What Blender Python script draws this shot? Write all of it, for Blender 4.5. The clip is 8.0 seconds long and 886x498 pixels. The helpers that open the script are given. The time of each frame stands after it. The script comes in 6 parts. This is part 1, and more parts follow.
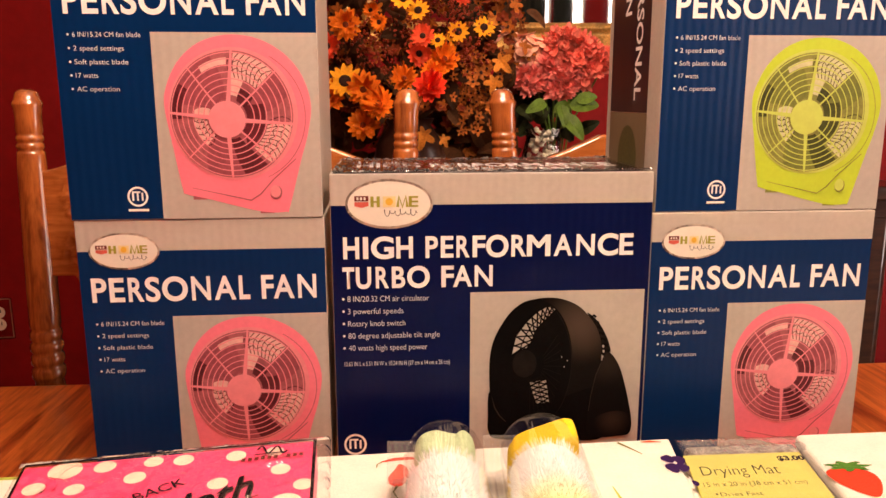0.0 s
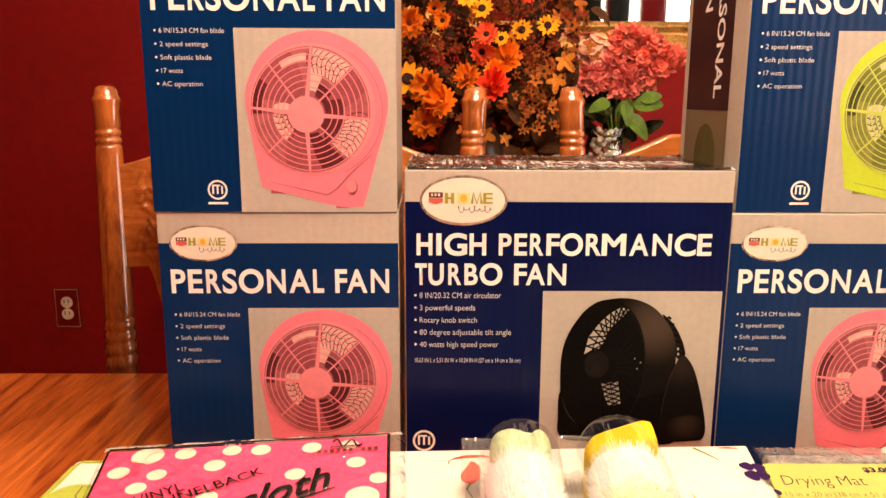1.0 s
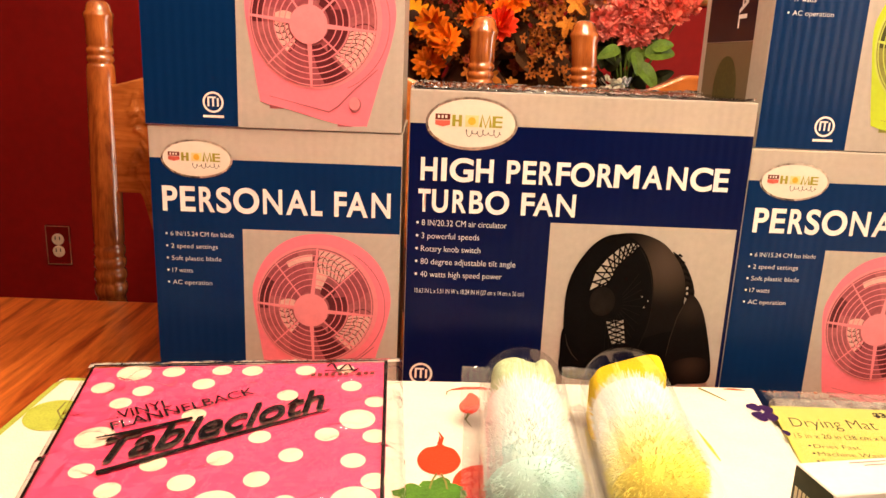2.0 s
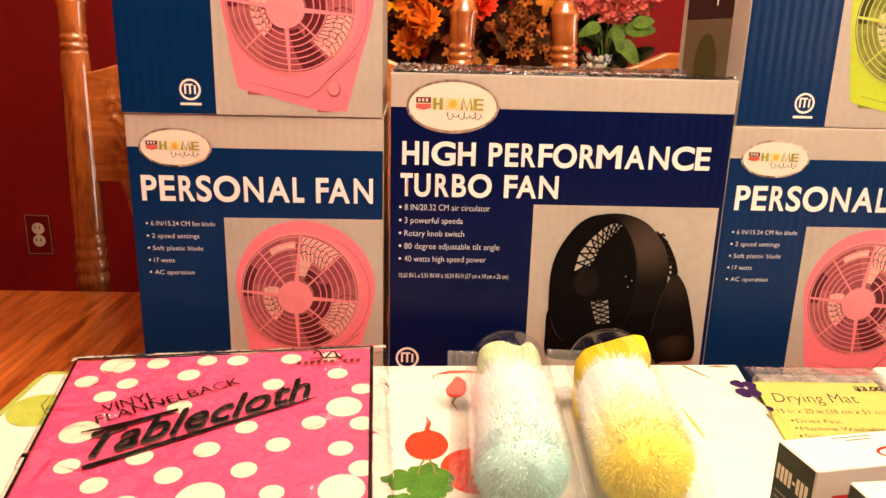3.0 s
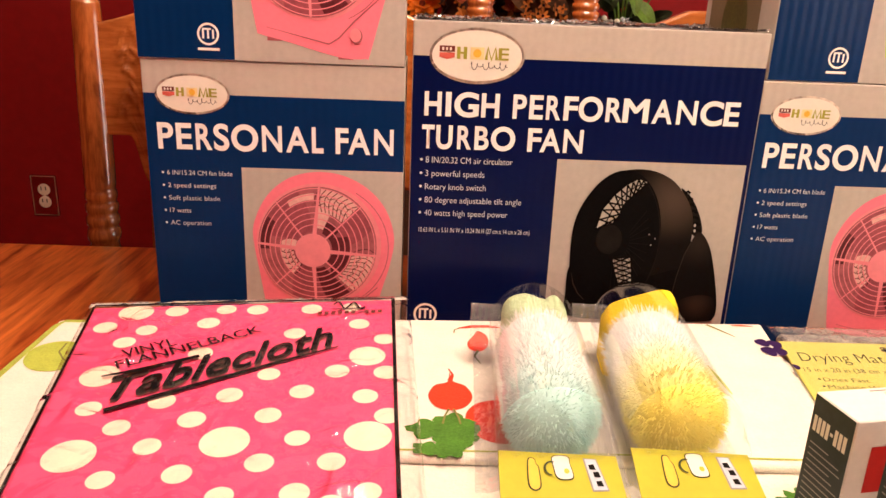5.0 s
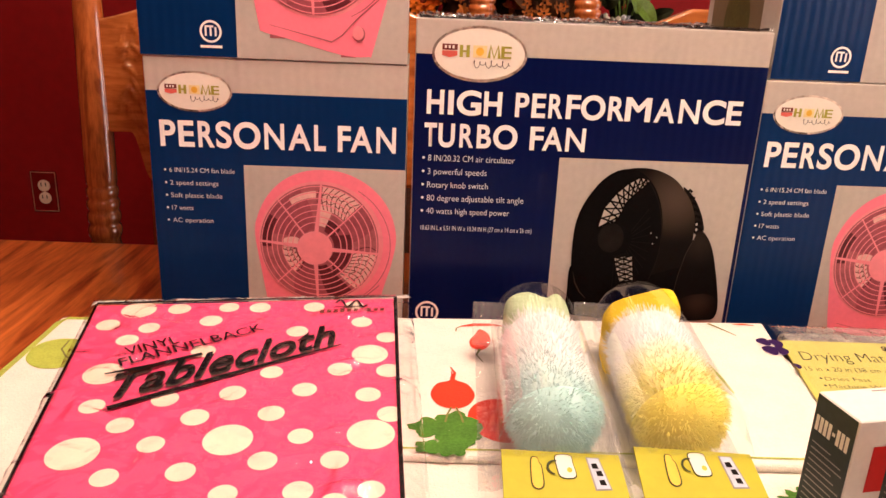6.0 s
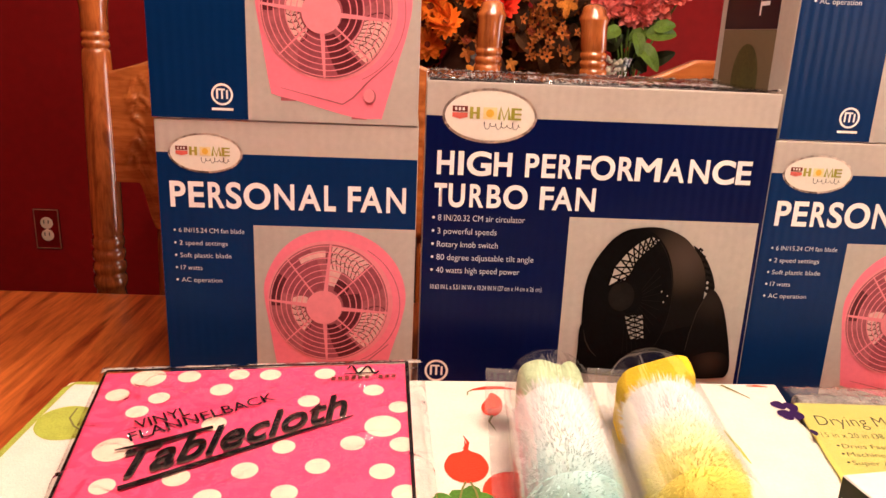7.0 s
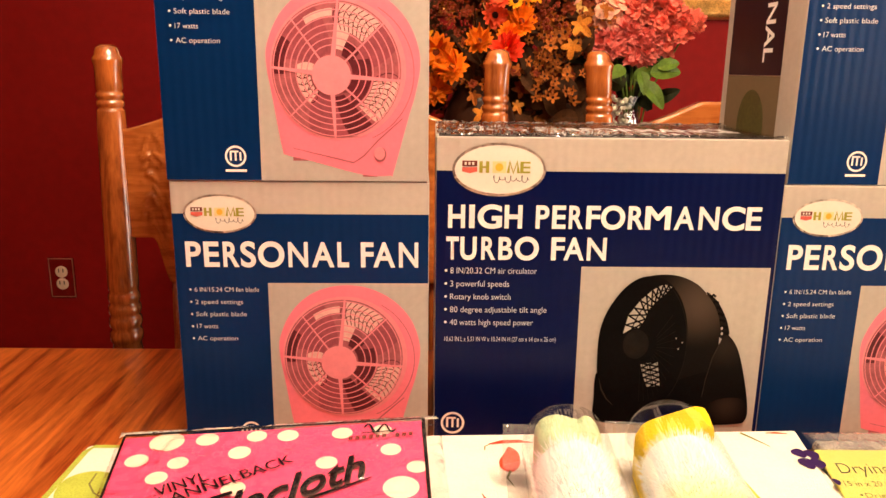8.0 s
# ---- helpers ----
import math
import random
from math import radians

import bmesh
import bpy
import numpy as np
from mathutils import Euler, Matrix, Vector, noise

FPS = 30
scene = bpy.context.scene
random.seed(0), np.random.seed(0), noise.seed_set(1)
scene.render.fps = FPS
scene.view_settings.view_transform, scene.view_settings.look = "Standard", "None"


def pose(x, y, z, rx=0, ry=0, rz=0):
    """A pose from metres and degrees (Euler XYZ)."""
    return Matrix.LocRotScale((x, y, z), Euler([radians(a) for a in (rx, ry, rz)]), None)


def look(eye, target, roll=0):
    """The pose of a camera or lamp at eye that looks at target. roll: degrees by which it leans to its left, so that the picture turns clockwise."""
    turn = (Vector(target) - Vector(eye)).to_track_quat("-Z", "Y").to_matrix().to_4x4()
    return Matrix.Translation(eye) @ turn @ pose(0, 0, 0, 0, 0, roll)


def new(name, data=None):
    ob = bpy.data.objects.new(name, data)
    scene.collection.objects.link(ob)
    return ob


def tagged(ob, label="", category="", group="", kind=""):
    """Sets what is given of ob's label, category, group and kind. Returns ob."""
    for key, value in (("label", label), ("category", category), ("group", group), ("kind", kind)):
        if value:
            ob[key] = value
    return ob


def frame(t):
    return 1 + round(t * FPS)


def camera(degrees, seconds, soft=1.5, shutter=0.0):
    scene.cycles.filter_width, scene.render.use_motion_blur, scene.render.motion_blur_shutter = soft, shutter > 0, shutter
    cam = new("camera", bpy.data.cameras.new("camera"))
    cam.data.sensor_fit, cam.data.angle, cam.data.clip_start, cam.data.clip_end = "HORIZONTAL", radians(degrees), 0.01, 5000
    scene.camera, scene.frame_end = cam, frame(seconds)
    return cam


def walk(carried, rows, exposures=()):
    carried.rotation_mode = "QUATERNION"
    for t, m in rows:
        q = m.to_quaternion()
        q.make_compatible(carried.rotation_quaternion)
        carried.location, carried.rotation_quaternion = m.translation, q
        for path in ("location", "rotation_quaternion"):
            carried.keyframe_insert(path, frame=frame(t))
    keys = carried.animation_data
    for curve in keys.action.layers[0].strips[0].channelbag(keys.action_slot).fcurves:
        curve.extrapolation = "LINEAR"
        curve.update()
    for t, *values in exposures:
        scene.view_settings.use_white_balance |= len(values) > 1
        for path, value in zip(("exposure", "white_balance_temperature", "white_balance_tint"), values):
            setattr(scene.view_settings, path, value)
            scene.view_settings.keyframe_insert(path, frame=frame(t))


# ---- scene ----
cam = camera(61.2, 8.0)
PATH = [
    (0, (0.05, -0.609, 1.079), (0.188, 1.347, 0.688), -0.1),
    (0.5, (0.033, -0.602, 1.089), (0.074, 1.361, 0.709), -0.2),
    (1, (0.029, -0.606, 1.076), (0.04, 1.355, 0.685), 0.2),
    (1.5, (0.023, -0.601, 1.05), (0.013, 1.349, 0.608), 1.5),
    (1.7, (0.022, -0.59, 1.044), (0.024, 1.355, 0.579), 2.2),
    (2.8, (0.026, -0.584, 1.045), (0.101, 1.34, 0.505), 1.6),
    (3, (0.024, -0.584, 1.047), (0.091, 1.339, 0.502), 1.5),
    (3.5, (0.016, -0.584, 1.04), (0.065, 1.335, 0.479), 2.2),
    (4, (0.016, -0.586, 1.039), (0.055, 1.333, 0.475), 2.0),
    (4.5, (0.014, -0.576, 1.031), (0.079, 1.332, 0.435), 2.4),
    (4.7, (0.011, -0.578, 1.03), (0.073, 1.327, 0.424), 2.3),
    (5.8, (0.009, -0.578, 1.03), (0.076, 1.32, 0.403), 2.4),
    (6, (0.008, -0.578, 1.031), (0.073, 1.321, 0.407), 2.5),
    (6.5, (0.008, -0.58, 1.041), (0.071, 1.328, 0.446), 3.1),
    (7, (-0.001, -0.568, 1.054), (0.063, 1.353, 0.5), 2.4),
    (7.5, (-0.007, -0.568, 1.059), (0.033, 1.366, 0.553), 1.8),
    (8, (-0.003, -0.568, 1.07), (0.031, 1.376, 0.601), 0.7),
]
EXPOSURES = [(0.0, -0.18, 6700, 20), (0.5, -0.02, 6700, 18), (1.0, 0.12, 6800, 12), (1.5, 0.21, 6900, 8), (3.0, 0.13, 6700, 10), (3.5, 0.09, 6500, 10), (4.5, 0.00, 6400, 14), (5.8, -0.13, 6150, 20),
             (6.5, -0.18, 6250, 22), (7.0, -0.07, 6200, 20), (7.5, 0.03, 6700, 14), (8.0, 0.17, 6900, 10)]
walk(cam, [(t, look(eye, target, roll)) for t, eye, target, roll in PATH], EXPOSURES)

# ---- world and lamps ----
world = bpy.data.worlds.new("world")
scene.world = world
world.use_nodes = True
bg = world.node_tree.nodes["Background"]
sky = world.node_tree.nodes.new("ShaderNodeTexSky")
sky.sky_type, sky.sun_disc, sky.sun_elevation, sky.sun_rotation = "NISHITA", False, radians(25), radians(200)
world.node_tree.links.new(sky.outputs[0], bg.inputs[0])
bg.inputs[1].default_value = 0.12

WARM = (1.0, 0.73, 0.505)


def bulb(x, y, z, watts, radius):
    lamp = bpy.data.lights.new("chandelier_and_fill_bulb", "POINT")
    lamp.energy, lamp.color, lamp.shadow_soft_size = watts, WARM, radius
    ob = new("chandelier_and_fill_bulb", lamp)
    ob.location = (x, y, z)
    return ob


for bx, by in ((0.05, -0.43), (0.32, -0.43), (0.05, -0.15), (0.32, -0.15)):
    bulb(bx, by, 1.78, 16.5, 0.045)
# added weak fill lamp behind the camera, not part of the chandelier
bulb(1.2, -1.7, 2.2, 6, 0.10)


# ---- materials ----
def material(name, colour, rough=0.5, metal=0.0, vary=0.12, scale=40.0, bump=0.0, bump_scale=200.0, stretch=(1, 1, 1),
             colour2=None, spec=0.2, sheen=0.0, coat=0.0, emit=0.0, spread=0.0, random=0.0):
    m = bpy.data.materials.new(name)
    m.use_nodes = True
    n, l = m.node_tree.nodes, m.node_tree.links
    b = n["Principled BSDF"]
    b.inputs["Roughness"].default_value, b.inputs["Metallic"].default_value = rough, metal
    b.inputs["Sheen Weight"].default_value, b.inputs["Coat Weight"].default_value = sheen, coat
    b.inputs["Coat Roughness"].default_value, b.inputs["Specular IOR Level"].default_value = 0.12, spec
    tc = n.new("ShaderNodeTexCoord")
    mp = n.new("ShaderNodeMapping")
    mp.inputs["Scale"].default_value = stretch
    l.new(tc.outputs["Object"], mp.inputs[0])
    t1, t2 = n.new("ShaderNodeTexNoise"), n.new("ShaderNodeTexNoise")
    t1.inputs["Scale"].default_value, t2.inputs["Scale"].default_value = scale, scale * 7.3
    t1.inputs["Detail"].default_value, t2.inputs["Detail"].default_value = 4, 3
    l.new(mp.outputs[0], t1.inputs[0]), l.new(mp.outputs[0], t2.inputs[0])
    mix = n.new("ShaderNodeMath")
    mix.operation = "ADD"
    l.new(t1.outputs[0], mix.inputs[0]), l.new(t2.outputs[0], mix.inputs[1])
    half = n.new("ShaderNodeMapRange")
    half.inputs["From Min"].default_value, half.inputs["From Max"].default_value = 0.7, 1.3
    l.new(mix.outputs[0], half.inputs[0])
    ramp = n.new("ShaderNodeMix")
    ramp.data_type = "RGBA"
    dark = colour2 or [c * (1 - vary) for c in colour]
    lite = colour if colour2 else [min(1, c * (1 + vary)) for c in colour]
    ramp.inputs[6].default_value, ramp.inputs[7].default_value = (*dark, 1), (*lite, 1)
    l.new(half.outputs[0], ramp.inputs[0])
    out = ramp.outputs[2]
    if random:
        info, hsv = n.new("ShaderNodeObjectInfo"), n.new("ShaderNodeHueSaturation")
        span = n.new("ShaderNodeMapRange")
        span.inputs["To Min"].default_value, span.inputs["To Max"].default_value = 1 - random, 1 + random
        l.new(info.outputs["Random"], span.inputs[0]), l.new(span.outputs[0], hsv.inputs["Value"])
        l.new(out, hsv.inputs["Color"])
        out = hsv.outputs[0]
    l.new(out, b.inputs["Base Color"])
    rr = n.new("ShaderNodeMapRange")
    rr.inputs["To Min"].default_value, rr.inputs["To Max"].default_value = max(0.02, rough * 0.8), min(1, rough * 1.2)
    l.new(t1.outputs[0], rr.inputs[0]), l.new(rr.outputs[0], b.inputs["Roughness"])
    if bump:
        t3, bp = n.new("ShaderNodeTexNoise"), n.new("ShaderNodeBump")
        t3.inputs["Scale"].default_value, t3.inputs["Detail"].default_value = bump_scale, 3
        l.new(mp.outputs[0], t3.inputs[0])
        bp.inputs["Strength"].default_value, bp.inputs["Distance"].default_value = 1.0, bump
        l.new(t3.outputs[0], bp.inputs["Height"]), l.new(bp.outputs[0], b.inputs["Normal"])
    if emit:
        b.inputs["Emission Color"].default_value, b.inputs["Emission Strength"].default_value = (*colour, 1), emit
    return m


def carton_material(name, colour, flute=0.00010, gloss=0.32):
    """Glossy printed card over corrugated board: faint upright flutes show in the gloss."""
    m = material(name, colour, gloss, vary=0.06, scale=25, coat=0.05, spec=0.13)
    n, l = m.node_tree.nodes, m.node_tree.links
    b = n["Principled BSDF"]
    tc, w, bp = n.new("ShaderNodeTexCoord"), n.new("ShaderNodeTexWave"), n.new("ShaderNodeBump")
    w.wave_type, w.bands_direction = "BANDS", "X"
    w.inputs["Scale"].default_value, w.inputs["Distortion"].default_value, w.inputs["Detail"].default_value = 42, 0.6, 2
    l.new(tc.outputs["Object"], w.inputs[0])
    bp.inputs["Strength"].default_value, bp.inputs["Distance"].default_value = 1.0, flute
    l.new(w.outputs[1], bp.inputs["Height"]), l.new(bp.outputs[0], b.inputs["Normal"])
    l.new(bp.outputs[0], b.inputs["Coat Normal"])
    return m


def wood_material(name, light, dark, rough=0.3, stretch=(18, 1.6, 18), scale=3.0, coat=0.5, bump=0.0002):
    m = bpy.data.materials.new(name)
    m.use_nodes = True
    n, l = m.node_tree.nodes, m.node_tree.links
    b = n["Principled BSDF"]
    tc, mp = n.new("ShaderNodeTexCoord"), n.new("ShaderNodeMapping")
    mp.inputs["Scale"].default_value = stretch
    l.new(tc.outputs["Object"], mp.inputs[0])
    big, fine = n.new("ShaderNodeTexNoise"), n.new("ShaderNodeTexNoise")
    big.inputs["Scale"].default_value, big.inputs["Detail"].default_value, big.inputs["Distortion"].default_value = scale, 6, 1.6
    fine.inputs["Scale"].default_value, fine.inputs["Detail"].default_value = scale * 9, 5
    l.new(mp.outputs[0], big.inputs[0]), l.new(mp.outputs[0], fine.inputs[0])
    mixv = n.new("ShaderNodeMath")
    mixv.operation = "MULTIPLY_ADD"
    mixv.inputs[1].default_value = 0.35
    l.new(fine.outputs[0], mixv.inputs[0]), l.new(big.outputs[0], mixv.inputs[2])
    r = n.new("ShaderNodeValToRGB")
    r.color_ramp.elements[0].position, r.color_ramp.elements[0].color = 0.50, (*dark, 1)
    r.color_ramp.elements[1].position, r.color_ramp.elements[1].color = 0.82, (*light, 1)
    l.new(mixv.outputs[0], r.inputs[0]), l.new(r.outputs[0], b.inputs["Base Color"])
    b.inputs["Roughness"].default_value, b.inputs["Coat Weight"].default_value = rough, coat
    b.inputs["Coat Roughness"].default_value = 0.09
    bp = n.new("ShaderNodeBump")
    bp.inputs["Strength"].default_value, bp.inputs["Distance"].default_value = 0.6, bump
    l.new(mixv.outputs[0], bp.inputs["Height"]), l.new(bp.outputs[0], b.inputs["Normal"])
    return m


def film_material(name, gloss=1.0, tint=(0.97, 0.97, 0.97), wrinkle=0.0006, scale=45.0, haze=0.0):
    """Thin clear wrapping: see-through, with gloss that grows at grazing angles."""
    m = bpy.data.materials.new(name)
    m.use_nodes = True
    n, l = m.node_tree.nodes, m.node_tree.links
    n.remove(n["Principled BSDF"])
    tr, gl, mx, fr = n.new("ShaderNodeBsdfTransparent"), n.new("ShaderNodeBsdfGlossy"), n.new("ShaderNodeMixShader"), n.new("ShaderNodeFresnel")
    tr.inputs[0].default_value = (*tint, 1)
    gl.inputs["Roughness"].default_value = 0.07
    fr.inputs[0].default_value = 1.42
    k = n.new("ShaderNodeMath")
    k.operation = "MULTIPLY"
    k.inputs[1].default_value = gloss
    tc, t, bp = n.new("ShaderNodeTexCoord"), n.new("ShaderNodeTexNoise"), n.new("ShaderNodeBump")
    t.inputs["Scale"].default_value, t.inputs["Detail"].default_value, t.inputs["Distortion"].default_value = scale, 2, 0.8
    l.new(tc.outputs["Object"], t.inputs[0]), l.new(t.outputs[0], bp.inputs["Height"])
    bp.inputs["Strength"].default_value, bp.inputs["Distance"].default_value = 1.0, wrinkle
    l.new(bp.outputs[0], gl.inputs["Normal"]), l.new(bp.outputs[0], fr.inputs["Normal"])
    l.new(fr.outputs[0], k.inputs[0]), l.new(k.outputs[0], mx.inputs[0])
    clear = tr.outputs[0]
    if haze:
        veil, df = n.new("ShaderNodeMixShader"), n.new("ShaderNodeBsdfDiffuse")
        df.inputs[0].default_value, veil.inputs[0].default_value = (0.9, 0.9, 0.9, 1), haze
        l.new(tr.outputs[0], veil.inputs[1]), l.new(df.outputs[0], veil.inputs[2])
        clear = veil.outputs[0]
    l.new(clear, mx.inputs[1]), l.new(gl.outputs[0], mx.inputs[2])
    l.new(mx.outputs[0], n["Material Output"].inputs[0])
    return m


RED_WALL = material("red_wall_paint", (0.235, 0.0045, 0.004), 0.7, spec=0.2, vary=0.10, scale=5, bump=0.0004, bump_scale=260)
CEILING = material("ceiling_paint", (0.72, 0.68, 0.62), 0.8, vary=0.04, scale=6, bump=0.0006, bump_scale=150)
FLOOR_WOOD = wood_material("floor_oak", (0.26, 0.12, 0.05), (0.12, 0.05, 0.02), 0.35)
TABLE_WOOD = wood_material("table_oak", (0.68, 0.185, 0.036), (0.22, 0.036, 0.007), 0.28, (30, 2.6, 20), 1.5)
CHAIR_WOOD = wood_material("chair_oak", (0.47, 0.135, 0.028), (0.20, 0.047, 0.010), 0.26, (34, 34, 3.0), 1.7, 1.0, 0.00006)
PANEL_WOOD = wood_material("crest_oak", (0.50, 0.155, 0.034), (0.30, 0.080, 0.017), 0.22, (4, 30, 30), 1.6, 0.8)
DARK_WOOD = wood_material("sideboard_wood", (0.06, 0.024, 0.012), (0.025, 0.010, 0.006), 0.35, (2, 18, 18), 2)
SILVER = carton_material("silver_grey_print", (0.50, 0.46, 0.41))
NAVY = carton_material("navy_print", (0.0002, 0.0050, 0.054))
LID = carton_material("glossy_lid_print", (0.020, 0.013, 0.014), 0.00012, 0.14)
BLUE = carton_material("blue_print", (0.0006, 0.0225, 0.104))
KRAFT = material("kraft_edge", (0.30, 0.19, 0.11), 0.8, vary=0.2, scale=60)
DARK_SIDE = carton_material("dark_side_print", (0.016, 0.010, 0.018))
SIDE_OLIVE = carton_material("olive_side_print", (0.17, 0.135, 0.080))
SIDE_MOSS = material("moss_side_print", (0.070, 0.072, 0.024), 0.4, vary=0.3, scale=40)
PHOTO_GREY = carton_material("photo_grey_print", (0.47, 0.44, 0.40))
INK_WHITE = material("white_ink", (0.90, 0.90, 0.90), 0.35, vary=0.03)
INK_SMALL = material("small_white_ink", (0.74, 0.78, 0.84), 0.35, vary=0.05)
INK_PALEBLUE = material("pale_blue_ink", (0.50, 0.56, 0.66), 0.4, vary=0.1)
INK_TAUPE = material("taupe_ink", (0.09, 0.050, 0.045), 0.4, vary=0.1)
INK_STRAW = material("straw_ink", (0.86, 0.72, 0.36), 0.4, vary=0.05)
INK_BRICK = material("brick_red_ink", (0.62, 0.13, 0.10), 0.4, vary=0.08)
EMBLEM_RIM = material("silver_rim_ink", (0.52, 0.45, 0.38), 0.28, 0.6, vary=0.65, scale=26)
INK_BLACK = material("black_ink", (0.008, 0.006, 0.006), 0.5, vary=0.1, spec=0.06)
INK_GREY = material("grey_ink", (0.30, 0.29, 0.27), 0.4, vary=0.05)
INK_MOSS = material("dark_moss_ink", (0.045, 0.055, 0.015), 0.45, vary=0.08)
INK_OLIVE = material("olive_ink", (0.36, 0.36, 0.05), 0.4, vary=0.05)
INK_GOLD = material("gold_ink", (0.80, 0.50, 0.06), 0.4, vary=0.05)
INK_CREAM = material("cream_ink", (0.80, 0.77, 0.68), 0.35, vary=0.03)
INK_BROWN = material("brown_red_ink", (0.16, 0.035, 0.025), 0.4, vary=0.08)
PINK = material("pink_plastic_print", (0.90, 0.225, 0.31), 0.35, vary=0.05, scale=30)
PINK_LT = material("light_pink_print", (0.84, 0.27, 0.32), 0.35, vary=0.06, scale=30)
PINK_DK = material("shaded_grille_print", (0.40, 0.115, 0.135), 0.4, vary=0.25, scale=45)
PINK_BLADE = material("mauve_blade_print", (0.34, 0.080, 0.105), 0.4, vary=0.2, scale=45)
PINK_DEEP = material("deep_gap_print", (0.115, 0.018, 0.026), 0.4, vary=0.3, scale=45)
PINK_PALE = material("pale_gap_print", (0.80, 0.47, 0.44), 0.4, vary=0.12, scale=60)
LIME = material("lime_plastic_print", (0.50, 0.68, 0.04), 0.35, vary=0.05, scale=30)
LIME_LT = material("light_lime_print", (0.54, 0.66, 0.12), 0.35, vary=0.06, scale=30)
LIME_DK = material("shaded_lime_grille_print", (0.24, 0.26, 0.06), 0.4, vary=0.25, scale=45)
LIME_BLADE = material("olive_blade_print", (0.18, 0.21, 0.04), 0.4, vary=0.2, scale=45)
LIME_DEEP = material("deep_olive_print", (0.06, 0.07, 0.012), 0.4, vary=0.3, scale=45)
LIME_PALE = material("pale_lime_print", (0.60, 0.62, 0.34), 0.4, vary=0.12, scale=60)
FAN_BLACK = material("black_fan_print", (0.0035, 0.0028, 0.0028), 0.5, spec=0.04, vary=0.2, scale=40)
FAN_SHEEN = material("grey_sheen_print", (0.030, 0.023, 0.019), 0.4, spec=0.05, vary=0.4, scale=14)


def sheen_material(name, centre, reach, lit, dim):
    """A printed sheen: lit round a centre of the print, dim beyond its reach."""
    m = material(name, lit, 0.45, vary=0.1, scale=60, spec=0.05)
    n, l = m.node_tree.nodes, m.node_tree.links
    tc, far, mr, mix = n.new("ShaderNodeTexCoord"), n.new("ShaderNodeVectorMath"), n.new("ShaderNodeMapRange"), n.new("ShaderNodeMix")
    far.operation, mix.data_type, mr.interpolation_type = "DISTANCE", "RGBA", "SMOOTHSTEP"
    far.inputs[1].default_value = centre
    l.new(tc.outputs["Object"], far.inputs[0]), l.new(far.outputs["Value"], mr.inputs[0])
    mr.inputs["From Max"].default_value = reach
    l.new(mr.outputs[0], mix.inputs[0])
    mix.inputs[6].default_value, mix.inputs[7].default_value = (*lit, 1), (*dim, 1)
    l.new(mix.outputs[2], n["Principled BSDF"].inputs["Base Color"])
    return m


DRUM_PRINT = sheen_material("drum_sheen_print", (0.2120, 0, 0.1290), 0.040, (0.070, 0.050, 0.038), (0.006, 0.0045, 0.004))
LOBE_PRINT = sheen_material("lobe_sheen_print", (0.2370, 0, 0.0950), 0.026, (0.022, 0.016, 0.013), (0.005, 0.0038, 0.0035))
FOOT_PRINT = sheen_material("foot_sheen_print", (0.2420, 0, 0.0420), 0.020, (0.030, 0.018, 0.013), (0.004, 0.003, 0.003))
FAN_RIM = material("charcoal_rim_print", (0.010, 0.008, 0.007), 0.45, spec=0.05, vary=0.3, scale=30)
TOWEL = material("white_cotton_towel", (0.83, 0.80, 0.72), 0.95, vary=0.06, scale=60, bump=0.0008, bump_scale=900, sheen=0.3)
TOWEL_GREEN = material("green_towel_hem", (0.40, 0.47, 0.05), 0.95, vary=0.12, scale=80, bump=0.0008, bump_scale=900, sheen=0.3)
PRINT_RED = material("red_vegetable_print", (0.72, 0.05, 0.018), 0.9, vary=0.12, scale=90, bump=0.0005, bump_scale=900)
PRINT_GREEN = material("green_leaf_print", (0.07, 0.20, 0.025), 0.9, vary=0.25, scale=90, bump=0.0005, bump_scale=900)
PRINT_LIME = material("pale_green_print", (0.42, 0.50, 0.08), 0.9, vary=0.15, scale=90, bump=0.0005, bump_scale=900)
PRINT_PURPLE = material("purple_pansy_print", (0.028, 0.007, 0.070), 0.9, vary=0.2, scale=120)
PRINT_STEM = material("brown_green_stem_print", (0.20, 0.20, 0.06), 0.9, vary=0.2, scale=120)
VINYL_PINK = material("pink_vinyl", (0.88, 0.090, 0.225), 0.35, vary=0.07, scale=50, bump=0.0006, bump_scale=60)
VINYL_DOT = material("cream_dot_vinyl", (0.84, 0.73, 0.60), 0.4, vary=0.05, scale=80)
CARD_LIME = material("yellow_green_card", (0.47, 0.45, 0.030), 0.4, vary=0.05, scale=30, coat=0.2)
LABEL_LIME = material("pale_lime_label", (0.58, 0.56, 0.13), 0.4, vary=0.05, scale=30)
SPONGE_GREEN = material("green_sponge", (0.58, 0.74, 0.45), 0.9, vary=0.15, scale=150, bump=0.0012, bump_scale=500)
SPONGE_YELLOW = material("yellow_sponge", (0.86, 0.60, 0.02), 0.9, vary=0.12, scale=150, bump=0.0012, bump_scale=500)


